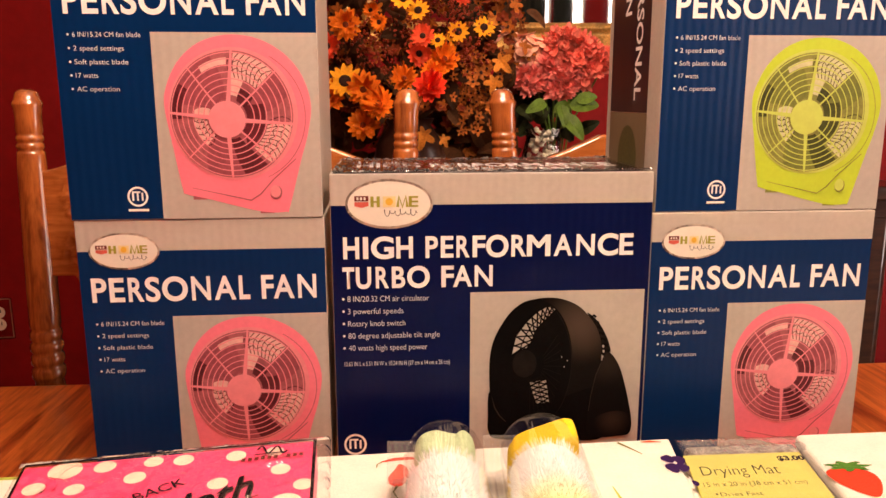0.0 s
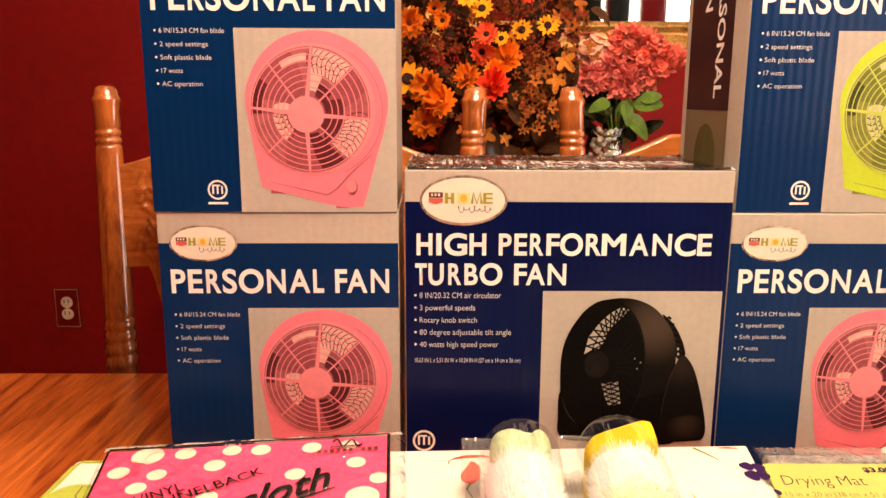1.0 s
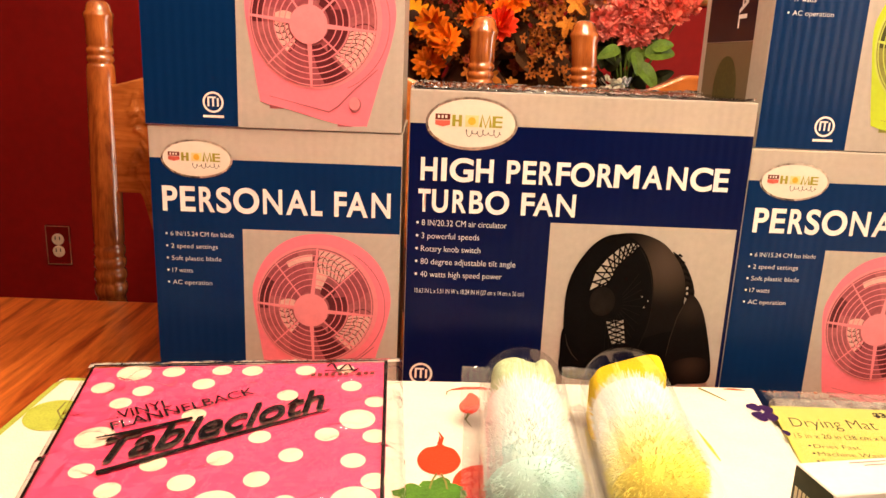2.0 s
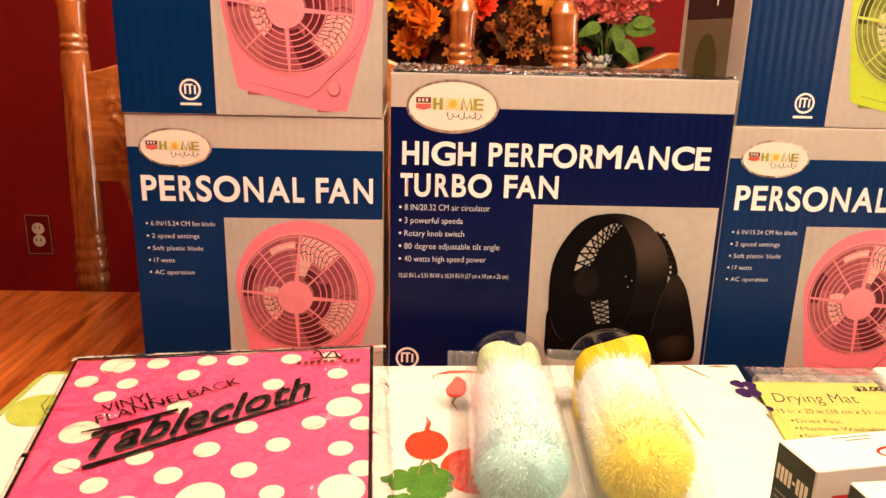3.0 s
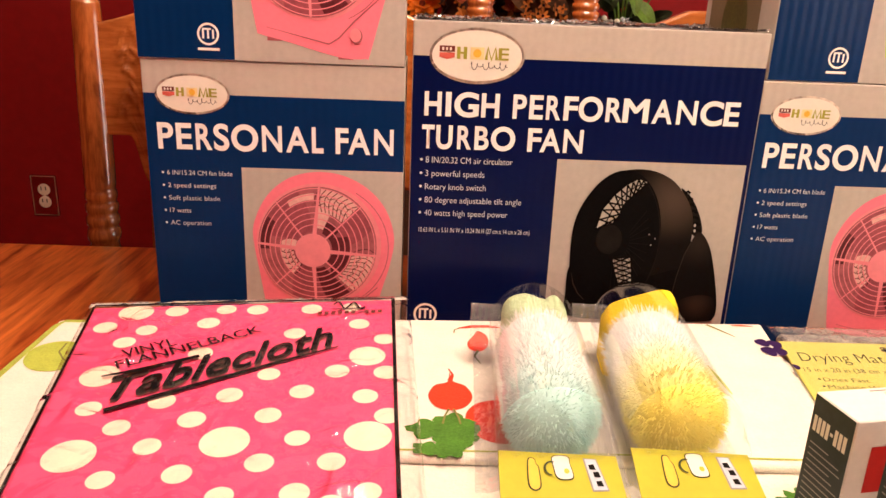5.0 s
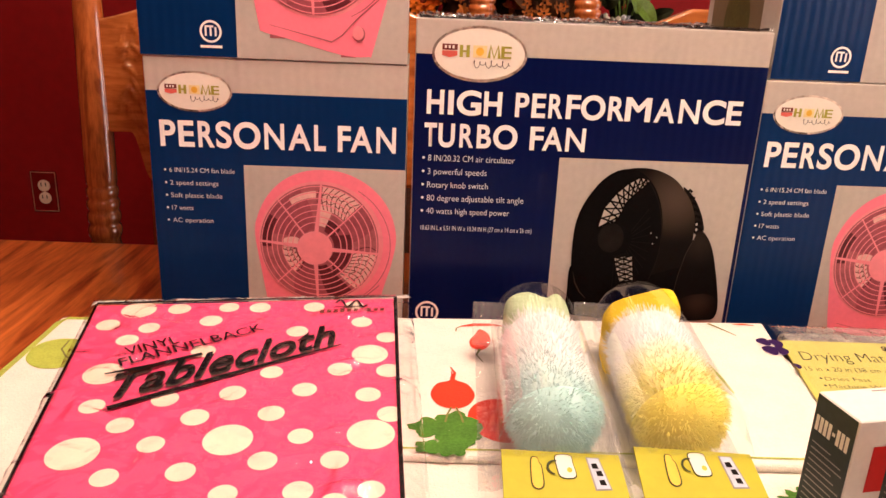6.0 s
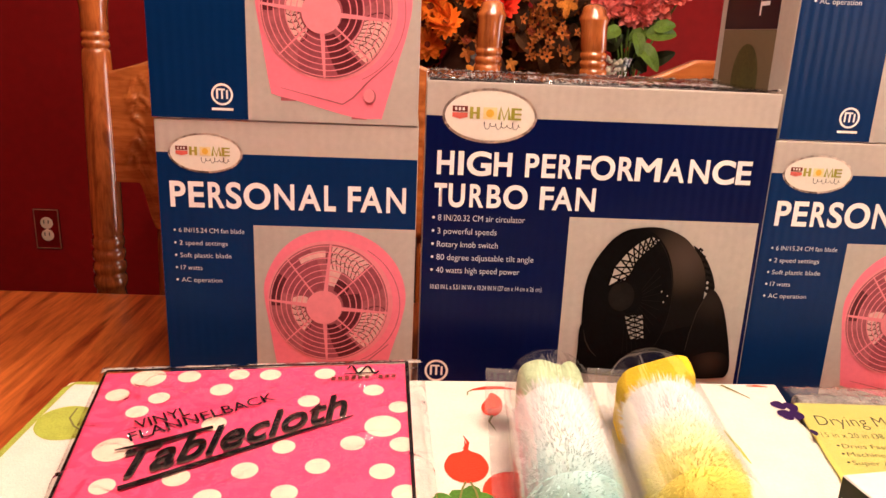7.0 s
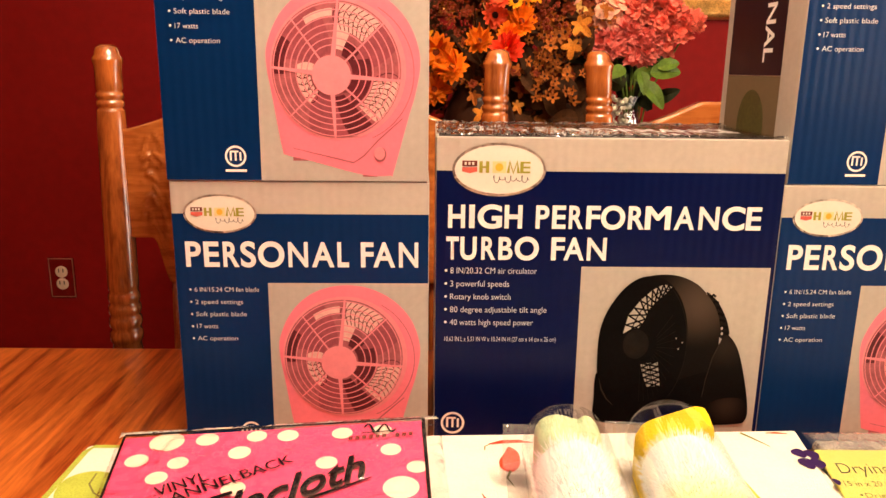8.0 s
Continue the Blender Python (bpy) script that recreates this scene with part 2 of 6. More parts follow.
def bristle_material(name, colour, thin):
    """Nylon dyed towards the handle and white above; thin: the share of light that goes through."""
    m = bpy.data.materials.new(name)
    m.use_nodes = True
    n, l = m.node_tree.nodes, m.node_tree.links
    b = n["Principled BSDF"]
    b.inputs["Roughness"].default_value, b.inputs["Specular IOR Level"].default_value = 0.8, 0.08
    tc, sep, t, add, mr, mix = (n.new("ShaderNode" + k) for k in ("TexCoord", "SeparateXYZ", "TexNoise", "Math", "MapRange", "Mix"))
    mix.data_type, add.operation = "RGBA", "MULTIPLY_ADD"
    l.new(tc.outputs["Object"], sep.inputs[0]), l.new(tc.outputs["Object"], t.inputs[0])
    t.inputs["Scale"].default_value, t.inputs["Detail"].default_value = 90, 3
    add.inputs[1].default_value = 0.012
    l.new(t.outputs[0], add.inputs[0]), l.new(sep.outputs[1], add.inputs[2])
    mr.inputs["From Min"].default_value, mr.inputs["From Max"].default_value = -0.004, 0.052
    l.new(add.outputs[0], mr.inputs[0]), l.new(mr.outputs[0], mix.inputs[0])
    mix.inputs[6].default_value, mix.inputs[7].default_value = (*colour, 1), (0.98, 0.98, 0.98, 1)
    l.new(mix.outputs[2], b.inputs["Base Color"])
    if thin:
        tl, mx = n.new("ShaderNodeBsdfTranslucent"), n.new("ShaderNodeMixShader")
        l.new(mix.outputs[2], tl.inputs[0])
        mx.inputs[0].default_value = thin
        l.new(b.outputs[0], mx.inputs[1]), l.new(tl.outputs[0], mx.inputs[2])
        l.new(mx.outputs[0], n["Material Output"].inputs[0])
    return m


BRISTLE_AQUA = bristle_material("aqua_and_white_bristle", (0.68, 0.93, 0.92), 0.25)
BRISTLE_YELLOW = bristle_material("yellow_and_white_bristle", (0.99, 0.92, 0.26), 0.25)
PITH_AQUA = bristle_material("aqua_and_white_bristle_mass", (0.62, 0.90, 0.89), 0.0)
PITH_YELLOW = bristle_material("yellow_and_white_bristle_mass", (0.99, 0.90, 0.20), 0.0)
WIRE = material("twisted_wire", (0.5, 0.5, 0.5), 0.3, 1.0, vary=0.1)
FILM = film_material("clear_film", 0.28, (0.99, 0.99, 0.99), 0.0009, 60, 0.04)
BAG_EDGE = film_material("glossy_bag_edge", 2.0, (0.96, 0.96, 0.96), 0.0020, 90, 0.14)
TUBE = film_material("clear_tube", 0.28, (0.99, 0.99, 0.99), 0.0004, 30)
BAND_WHITE = material("white_carton", (0.78, 0.76, 0.72), 0.4, vary=0.04, scale=40)
BAND_DARK = material("dark_green_carton", (0.035, 0.045, 0.042), 0.4, vary=0.15, scale=40)
BAND_RED = material("red_carton_ink", (0.55, 0.02, 0.015), 0.4, vary=0.08)
GOLD = material("gilt_frame", (0.62, 0.36, 0.11), 0.34, 0.7, vary=0.45, scale=30, bump=0.003, bump_scale=60)
MIRROR = material("mirror_glass", (0.80, 0.80, 0.80), 0.02, 1.0, vary=0.01)
CHROME = material("brass_plate", (0.80, 0.58, 0.40), 0.32, 0.8, vary=0.15, scale=50)
PLATE = material("dark_red_plate", (0.16, 0.006, 0.005), 0.25, 0.0, vary=0.2, scale=60)
OUTLET_ROSE = material("ivory_socket", (0.78, 0.60, 0.46), 0.3, vary=0.08)
WHITE_TRIM = material("white_trim", (0.72, 0.69, 0.62), 0.4, vary=0.04, scale=20)
CURTAIN = material("dark_curtain", (0.05, 0.055, 0.04), 0.9, vary=0.2, scale=20)
DAYLIGHT = material("daylight_outside", (1.0, 0.94, 0.84), 0.9, vary=0.03, scale=3, emit=9.0)
PETAL_ORANGE = material("orange_petal", (0.88, 0.20, 0.010), 0.8, vary=0.25, scale=60, random=0.2)
PETAL_YELLOW = material("yellow_petal", (0.86, 0.35, 0.012), 0.8, vary=0.2, scale=60, random=0.15)
PETAL_CORAL = material("coral_petal", (0.85, 0.10, 0.035), 0.8, vary=0.2, scale=60, random=0.2)
LEAF_GOLD = material("golden_leaf", (0.50, 0.175, 0.020), 0.7, vary=0.4, scale=40, random=0.3)
PETAL_RED = material("red_petal", (0.80, 0.050, 0.016), 0.8, vary=0.2, scale=60, random=0.15)
PETAL_RUST = material("rust_petal", (0.20, 0.036, 0.010), 0.85, vary=0.3, scale=60, random=0.3)
PETAL_ROSE = material("rose_petal", (0.98, 0.27, 0.23), 0.8, vary=0.2, scale=60, random=0.2)
PETAL_PINK = material("pink_petal", (0.93, 0.215, 0.155), 0.8, vary=0.25, scale=60, random=0.25)
PETAL_PALE = material("pale_pink_petal", (0.92, 0.46, 0.32), 0.8, vary=0.2, scale=60, random=0.15)
SEED = material("dark_flower_centre", (0.035, 0.014, 0.008), 0.9, vary=0.3, scale=200, bump=0.001, bump_scale=700)
LEAF_GREEN = material("green_leaf", (0.085, 0.155, 0.018), 0.5, vary=0.3, scale=40, random=0.25)
# darker copy of the green leaf, with shade put into its colour
LEAF_SHADED = material("shaded_green_foliage", (0.022, 0.030, 0.008), 0.6, vary=0.4, scale=40, random=0.3)
LEAF_AUTUMN = material("autumn_leaf", (0.34, 0.096, 0.014), 0.8, vary=0.45, scale=40, random=0.35)
# dark leaves and stems; low in the autumn bouquet also painted shade
LEAF_DARK = material("dark_and_shaded_foliage", (0.062, 0.024, 0.008), 0.8, vary=0.4, scale=40, random=0.3)
BERRY = material("rust_berry", (0.26, 0.035, 0.012), 0.4, vary=0.3, scale=60)
GLASS = film_material("vase_glass", 1.0, (0.95, 0.96, 0.95), 0.0008, 60)
PEBBLE = material("clear_pebble", (0.95, 0.80, 0.64), 0.06, vary=0.3, scale=60, coat=0.6)
CERAMIC = material("dark_vase", (0.05, 0.02, 0.012), 0.3, vary=0.2, scale=20)


# ---- mesh helpers ----
def part(name, bm, mat, parent=None, label="", smooth=False):
    """One mesh object from a bmesh, under its thing or part."""
    me = bpy.data.meshes.new(name)
    bm.normal_update()
    bm.to_mesh(me)
    bm.free()
    for m in (mat if isinstance(mat, (list, tuple)) else [mat]):
        me.materials.append(m)
    if smooth:
        me.polygons.foreach_set("use_smooth", [True] * len(me.polygons))
    ob = new(name, me)
    ob.parent = parent
    if label:
        tagged(ob, label)
    return ob


def thing(name, m, label, category, group="", kind=""):
    ob = new(name)
    ob.empty_display_size = 0.05
    ob.matrix_basis = m
    return tagged(ob, label, category, group, kind)


def block(x0, x1, y0, y1, z0, z1, bevel=0.0, seg=2, bm=None):
    own = bmesh.new()
    bmesh.ops.create_cube(own, size=1)
    for v in own.verts:
        v.co = Vector((x0 + (v.co.x + 0.5) * (x1 - x0), y0 + (v.co.y + 0.5) * (y1 - y0), z0 + (v.co.z + 0.5) * (z1 - z0)))
    if bevel:
        bmesh.ops.bevel(own, geom=own.edges[:], offset=bevel, segments=seg, affect="EDGES", profile=0.5)
    if bm is None:
        return own
    merge(bm, own)
    return bm


def merge(bm, other, m=None):
    if m is not None:
        other.transform(m)
    me = bpy.data.meshes.new("scratch")
    other.to_mesh(me)
    other.free()
    bm.from_mesh(me)
    bpy.data.meshes.remove(me)


def lathe(profile, seg=24, close=True):
    """A turned shape about z from (radius, height) pairs."""
    bm = bmesh.new()
    rings = []
    for r, z in profile:
        rings.append([bm.verts.new((r * math.cos(2 * math.pi * i / seg), r * math.sin(2 * math.pi * i / seg), z)) for i in range(seg)])
    for a, b in zip(rings, rings[1:]):
        for i in range(seg):
            bm.faces.new((a[i], a[(i + 1) % seg], b[(i + 1) % seg], b[i]))
    if close:
        bm.faces.new(rings[0][::-1]), bm.faces.new(rings[-1])
    return bm


def sweep(points, radius, seg=8):
    """A round rod along points; radius may be a list."""
    bm = bmesh.new()
    rings = []
    for i, p in enumerate(points):
        a, b = Vector(points[max(0, i - 1)]), Vector(points[min(len(points) - 1, i + 1)])
        q = (b - a).to_track_quat("Z", "X")
        r = radius[i] if isinstance(radius, (list, tuple)) else radius
        rings.append([bm.verts.new(Vector(p) + q @ Vector((r * math.cos(2 * math.pi * k / seg), r * math.sin(2 * math.pi * k / seg), 0))) for k in range(seg)])
    for a, b in zip(rings, rings[1:]):
        for k in range(seg):
            bm.faces.new((a[k], a[(k + 1) % seg], b[(k + 1) % seg], b[k]))
    bm.faces.new(rings[0][::-1]), bm.faces.new(rings[-1])
    return bm


# Flat print shapes lie in (u, v); a print is set on a front (u to x, v to z) or on a top (u to x, v to y).
def flat(points, bm=None):
    bm = bm or bmesh.new()
    bm.faces.new([bm.verts.new((u, v, 0)) for u, v in points])
    return bm


def rect(u0, v0, u1, v1, bm=None):
    return flat(((u0, v0), (u1, v0), (u1, v1), (u0, v1)), bm)


def oval(cu, cv, ru, rv, n=40, bm=None, turn=0.0, a0=0.0, a1=2 * math.pi):
    pts = []
    full = a1 - a0 > 6.2
    for i in range(n if full else n + 1):
        a = a0 + (a1 - a0) * i / n
        x, y = ru * math.cos(a), rv * math.sin(a)
        pts.append((cu + x * math.cos(turn) - y * math.sin(turn), cv + x * math.sin(turn) + y * math.cos(turn)))
    return flat(pts, bm)


def hoop(cu, cv, ru, rv, w, n=44, bm=None, a0=0.0, a1=2 * math.pi):
    bm = bm or bmesh.new()
    prev = None
    for i in range(n + 1):
        a = a0 + (a1 - a0) * i / n
        c, s = math.cos(a), math.sin(a)
        now = (bm.verts.new((cu + (ru - w / 2) * c, cv + (rv - w / 2) * s, 0)), bm.verts.new((cu + (ru + w / 2) * c, cv + (rv + w / 2) * s, 0)))
        if prev:
            bm.faces.new((prev[0], prev[1], now[1], now[0]))
        prev = now
    return bm


def strip(points, w, bm=None):
    """A band of width w (or widths) along points."""
    bm = bm or bmesh.new()
    prev = None
    for i, p in enumerate(points):
        a, b = Vector(points[max(0, i - 1)]), Vector(points[min(len(points) - 1, i + 1)])
        d = (b - a).normalized()
        k = (w[i] if isinstance(w, (list, tuple)) else w) / 2
        now = (bm.verts.new((p[0] - d.y * k, p[1] + d.x * k, 0)), bm.verts.new((p[0] + d.y * k, p[1] - d.x * k, 0)))
        if prev:
            bm.faces.new((prev[0], prev[1], now[1], now[0]))
        prev = now
    return bm


def smooth_loop(points, n=6):
    """A closed, rounded outline through a few corner points."""
    out, k = [], len(points)
    for i in range(k):
        p = [Vector(points[(i + j) % k]) for j in (-1, 0, 1, 2)]
        for s in range(n):
            t = s / n
            q = 0.5 * ((2 * p[1]) + (p[2] - p[0]) * t + (2 * p[0] - 5 * p[1] + 4 * p[2] - p[3]) * t * t + (3 * p[1] - p[0] - 3 * p[2] + p[3]) * t ** 3)
            out.append((q.x, q.y))
    return out


STEP = 0.00022
FRONT = Matrix(((1, 0, 0, 0), (0, 0, -1, 0), (0, 1, 0, 0), (0, 0, 0, 1)))


def front_print(name, bm, mat, parent, layer, label=""):
    bm.transform(FRONT @ Matrix.Translation((0, 0, STEP * layer)))
    return part(name, bm, mat, parent, label)


def top_print(name, bm, mat, parent, m, label=""):
    bm.transform(m)
    return part(name, bm, mat, parent, label)


def letters(words, bold=0.0, shear=0.0, spacing=1.0):
    """The words as a flat bmesh in the built-in font, with its bounds."""
    cu = bpy.data.curves.new("scratch", "FONT")
    cu.body, cu.offset, cu.shear, cu.space_character, cu.resolution_u = words, bold, shear, spacing, (8 if len(words) == 1 else 3)
    ob = bpy.data.objects.new("scratch", cu)
    me = bpy.data.meshes.new_from_object(ob)
    bm = bmesh.new()
    bm.from_mesh(me)
    bpy.data.objects.remove(ob), bpy.data.curves.remove(cu), bpy.data.meshes.remove(me)
    xs, ys = [v.co.x for v in bm.verts], [v.co.y for v in bm.verts]
    return bm, min(xs), max(xs), min(ys), max(ys)


def words_in(text, u0, v0, u1, v1, bold=0.0, shear=0.0, spacing=1.0):
    """Words fitted into a rectangle."""
    bm, x0, x1, y0, y1 = letters(text, bold, shear, spacing)
    for v in bm.verts:
        v.co = Vector((u0 + (v.co.x - x0) / (x1 - x0) * (u1 - u0), v0 + (v.co.y - y0) / (y1 - y0) * (v1 - v0), 0))
    return bm


def words_at(text, u0, base, size, width=None, bold=0.0):
    """Words on a baseline at a size; width sets their length."""
    bm, x0, x1, y0, y1 = letters(text, bold)
    k = width / (x1 - x0) if width else size
    for v in bm.verts:
        v.co = Vector((u0 + (v.co.x - x0) * k, base + v.co.y * size, 0))
    return bm


# ---- the room ----
def setting(name, bm, mat, label, category):
    return tagged(part(name, bm, mat), label, category, kind="structure")


BACK, FRONTWALL, LEFT, RIGHT, HIGH = 1.45, -2.6, -2.2, 3.0, 2.45
setting("floor", block(LEFT - 0.1, RIGHT + 0.1, FRONTWALL - 0.1, BACK + 0.1, -0.1, 0), FLOOR_WOOD, "warm oak board floor of a dining room", "floor")
setting("ceiling", block(LEFT - 0.1, RIGHT + 0.1, FRONTWALL - 0.1, BACK + 0.1, HIGH, HIGH + 0.1), CEILING, "plain off-white plaster ceiling", "ceiling")
setting("wall_north", block(LEFT - 0.1, RIGHT + 0.1, BACK, BACK + 0.1, 0, HIGH), RED_WALL, "deep red painted dining room wall", "wall")
setting("wall_west", block(LEFT - 0.1, LEFT, FRONTWALL, BACK, 0, HIGH), RED_WALL, "deep red painted side wall", "wall")
east = bmesh.new()
WA, WB = -0.40, 0.60
for q in ((FRONTWALL, WA, 0, HIGH), (WB, BACK, 0, HIGH), (WA, WB, 0, 0.30), (WA, WB, 1.85, HIGH)):
    block(RIGHT, RIGHT + 0.1, *q, bm=east)
setting("wall_east", east, RED_WALL, "deep red painted side wall with a window", "wall")
win = tagged(new("window_4"), "tall white-framed side window with daylight outside", "window", kind="structure")
win.location = (RIGHT + 0.05, (WA + WB) / 2, 0.30)
fr = bmesh.new()
for q in ((-0.498, -0.45, 0.002, 1.548), (0.45, 0.498, 0.002, 1.548), (-0.45, 0.45, 0.002, 0.05), (-0.45, 0.45, 1.50, 1.548), (-0.45, 0.45, 0.76, 0.80)):
    block(-0.03, 0.03, *q, 0.003, 1, fr)
part("window_frame", fr, WHITE_TRIM, win)
setting("backdrop", block(RIGHT + 0.6, RIGHT + 0.62, -1.0, 1.2, 0.0, 2.3), DAYLIGHT, "bright pale daylight outside the side window", "sky")
# the south wall is built round three narrow window openings
OPEN = ((1.28, 1.34), (1.50, 1.61), (1.79, 2.30))
south = bmesh.new()
block(LEFT - 0.1, RIGHT + 0.1, FRONTWALL - 0.1, FRONTWALL, 0, 0.9, bm=south)
block(LEFT - 0.1, RIGHT + 0.1, FRONTWALL - 0.1, FRONTWALL, 2.15, HIGH, bm=south)
edges = [LEFT - 0.1] + [e for o in OPEN for e in o] + [RIGHT + 0.1]
for a, b in zip(edges[::2], edges[1::2]):
    block(a, b, FRONTWALL - 0.1, FRONTWALL, 0.9, 2.15, bm=south)
setting("wall_south", south, RED_WALL, "deep red painted wall with three narrow windows", "wall")
for k, (a, b) in enumerate(OPEN):
    win = tagged(new("window_%d" % (k + 1)), "narrow white-framed window with bright daylight outside", "window", kind="structure")
    win.location = ((a + b) / 2, FRONTWALL - 0.05, 0.9)
    w = (b - a) / 2
    fr = bmesh.new()
    for q in ((-w + 0.002, -w + 0.018, 0.002, 1.248), (w - 0.018, w - 0.002, 0.002, 1.248), (-w + 0.018, w - 0.018, 0.002, 0.035), (-w + 0.018, w - 0.018, 1.215, 1.248), (-w + 0.018, w - 0.018, 0.61, 0.64)):
        block(q[0], q[1], -0.03, 0.03, q[2], q[3], 0.003, 1, fr)
    part("window_frame", fr, WHITE_TRIM, win)
setting("backdrop", block(0.2, 2.9, FRONTWALL - 0.62, FRONTWALL - 0.6, 0.4, 2.6), DAYLIGHT, "bright pale daylight outside the windows", "sky")
for k, (a, b) in enumerate(((0.62, 0.94), (0.95, 1.282), (1.338, 1.502), (2.295, 2.55))):
    bm = bmesh.new()
    n = 40
    cols = []
    for i in range(n + 1):
        x = a + (b - a) * i / n
        y = FRONTWALL + 0.05 + 0.018 * math.sin(i * 1.3 + k)
        cols.append((bm.verts.new((x, y, 0.75)), bm.verts.new((x, y, 2.25))))
    for p, q in zip(cols, cols[1:]):
        bm.faces.new((p[0], q[0], q[1], p[1]))
    bmesh.ops.solidify(bm, geom=bm.faces[:], thickness=0.004)
    tagged(part("curtain", bm, CURTAIN, smooth=True), "dark green pleated curtain hanging beside a window", "curtain", "window curtains")
base = bmesh.new()
block(LEFT, RIGHT, BACK - 0.018, BACK - 0.001, 0.0, 0.11, 0.004, 1, base)
setting("baseboard", base, WHITE_TRIM, "painted baseboard along the red wall", "baseboard")

# ---- wall outlet ----
outlet = thing("wall_outlet", pose(-1.021, BACK, 0.494), "ivory duplex outlet in a dark red brass-rimmed wall plate", "outlet")
bm = block(-0.035, 0.035, -0.006, 0.0, -0.057, 0.057, 0.0045, 3)
part("cover_plate", bm, PLATE, outlet, "dark red cover plate")
bm = bmesh.new()
for q in ((-0.0335, -0.0310, -0.0555, 0.0555), (0.0310, 0.0335, -0.0555, 0.0555), (-0.0310, 0.0310, -0.0555, -0.0530), (-0.0310, 0.0310, 0.0530, 0.0555)):
    block(q[0], q[1], -0.0072, -0.0058, q[2], q[3], 0.0005, 1, bm)
part("plate_rim", bm, CHROME, outlet, "bright brass rim")
for s in (-1, 1):
    bm = lathe(((0.0165, 0.0), (0.0165, 0.0025), (0.0145, 0.004)), 24)
    bm.transform(pose(0, -0.0055, 0.0172 * s, 90))
    sock = part("socket", bm, OUTLET_ROSE, outlet, "ivory socket face")
    for dx in (-0.006, 0.006):
        part("slot", block(dx - 0.0012, dx + 0.0012, -0.0102, -0.0092, 0.0172 * s - 0.001, 0.0172 * s + 0.009), INK_BLACK, sock)
bm = lathe(((0.003, 0.0), (0.003, 0.0015)), 12)
bm.transform(pose(0, -0.006, 0, 90))
part("screw", bm, CHROME, outlet)

# ---- dining table ----
TOP = 0.76
table = thing("dining_table", pose(0.15, -0.27, 0), "glossy reddish oak dining table", "table")
part("tabletop", block(-1.15, 1.15, -0.505, 0.505, TOP - 0.032, TOP, 0.008, 3), TABLE_WOOD, table)
ap = bmesh.new()
for q in ((-1.0, 1.0, -0.42, -0.395), (-1.0, 1.0, 0.395, 0.42), (-1.0, -0.975, -0.395, 0.395), (0.975, 1.0, -0.395, 0.395)):
    block(*q, TOP - 0.13, TOP - 0.033, bm=ap)
part("apron", ap, TABLE_WOOD, table)
for sx in (-1, 1):
    for sy in (-1, 1):
        bm = lathe(((0.020, 0.0), (0.028, 0.03), (0.022, 0.06), (0.034, 0.25), (0.040, 0.42), (0.030, 0.47), (0.042, 0.50), (0.042, 0.626)), 20)
        bm.transform(pose(0.94 * sx, 0.36 * sy, 0))
        part("leg", bm, CHAIR_WOOD, table, smooth=True)


# ---- chairs behind the table ----
POST = ((0.0155, 0.0), (0.0185, 0.30), (0.0190, 0.44), (0.0150, 0.46), (0.0180, 0.48), (0.0180, 0.735), (0.0172, 0.745), (0.0157, 0.7560), (0.0180, 0.7595), (0.0187, 0.7650), (0.0180, 0.7705),
        (0.0157, 0.7735), (0.0180, 0.7765), (0.0187, 0.7810), (0.0180, 0.7855), (0.0157, 0.7885), (0.0178, 0.7915), (0.0185, 0.7955), (0.0178, 0.7995), (0.0155, 0.8025), (0.0174, 0.8055),
        (0.0180, 0.8095), (0.0174, 0.8135), (0.0155, 0.8165), (0.0170, 0.8190), (0.0173, 0.8240), (0.0172, 0.90), (0.0160, 1.00), (0.0154, 1.0180), (0.0150, 1.0205), (0.0130, 1.0225), (0.0150, 1.0245), (0.0154, 1.0270), (0.0150, 1.0295),
        (0.0130, 1.0315), (0.0150, 1.0335), (0.0153, 1.0360), (0.0149, 1.0385), (0.0130, 1.0405), (0.0147, 1.0430), (0.0146, 1.0600), (0.0152, 1.0690), (0.0166, 1.0735), (0.0166, 1.0765), (0.0140, 1.0800), (0.0135, 1.0830), (0.0122, 1.0880), (0.0070, 1.0915))


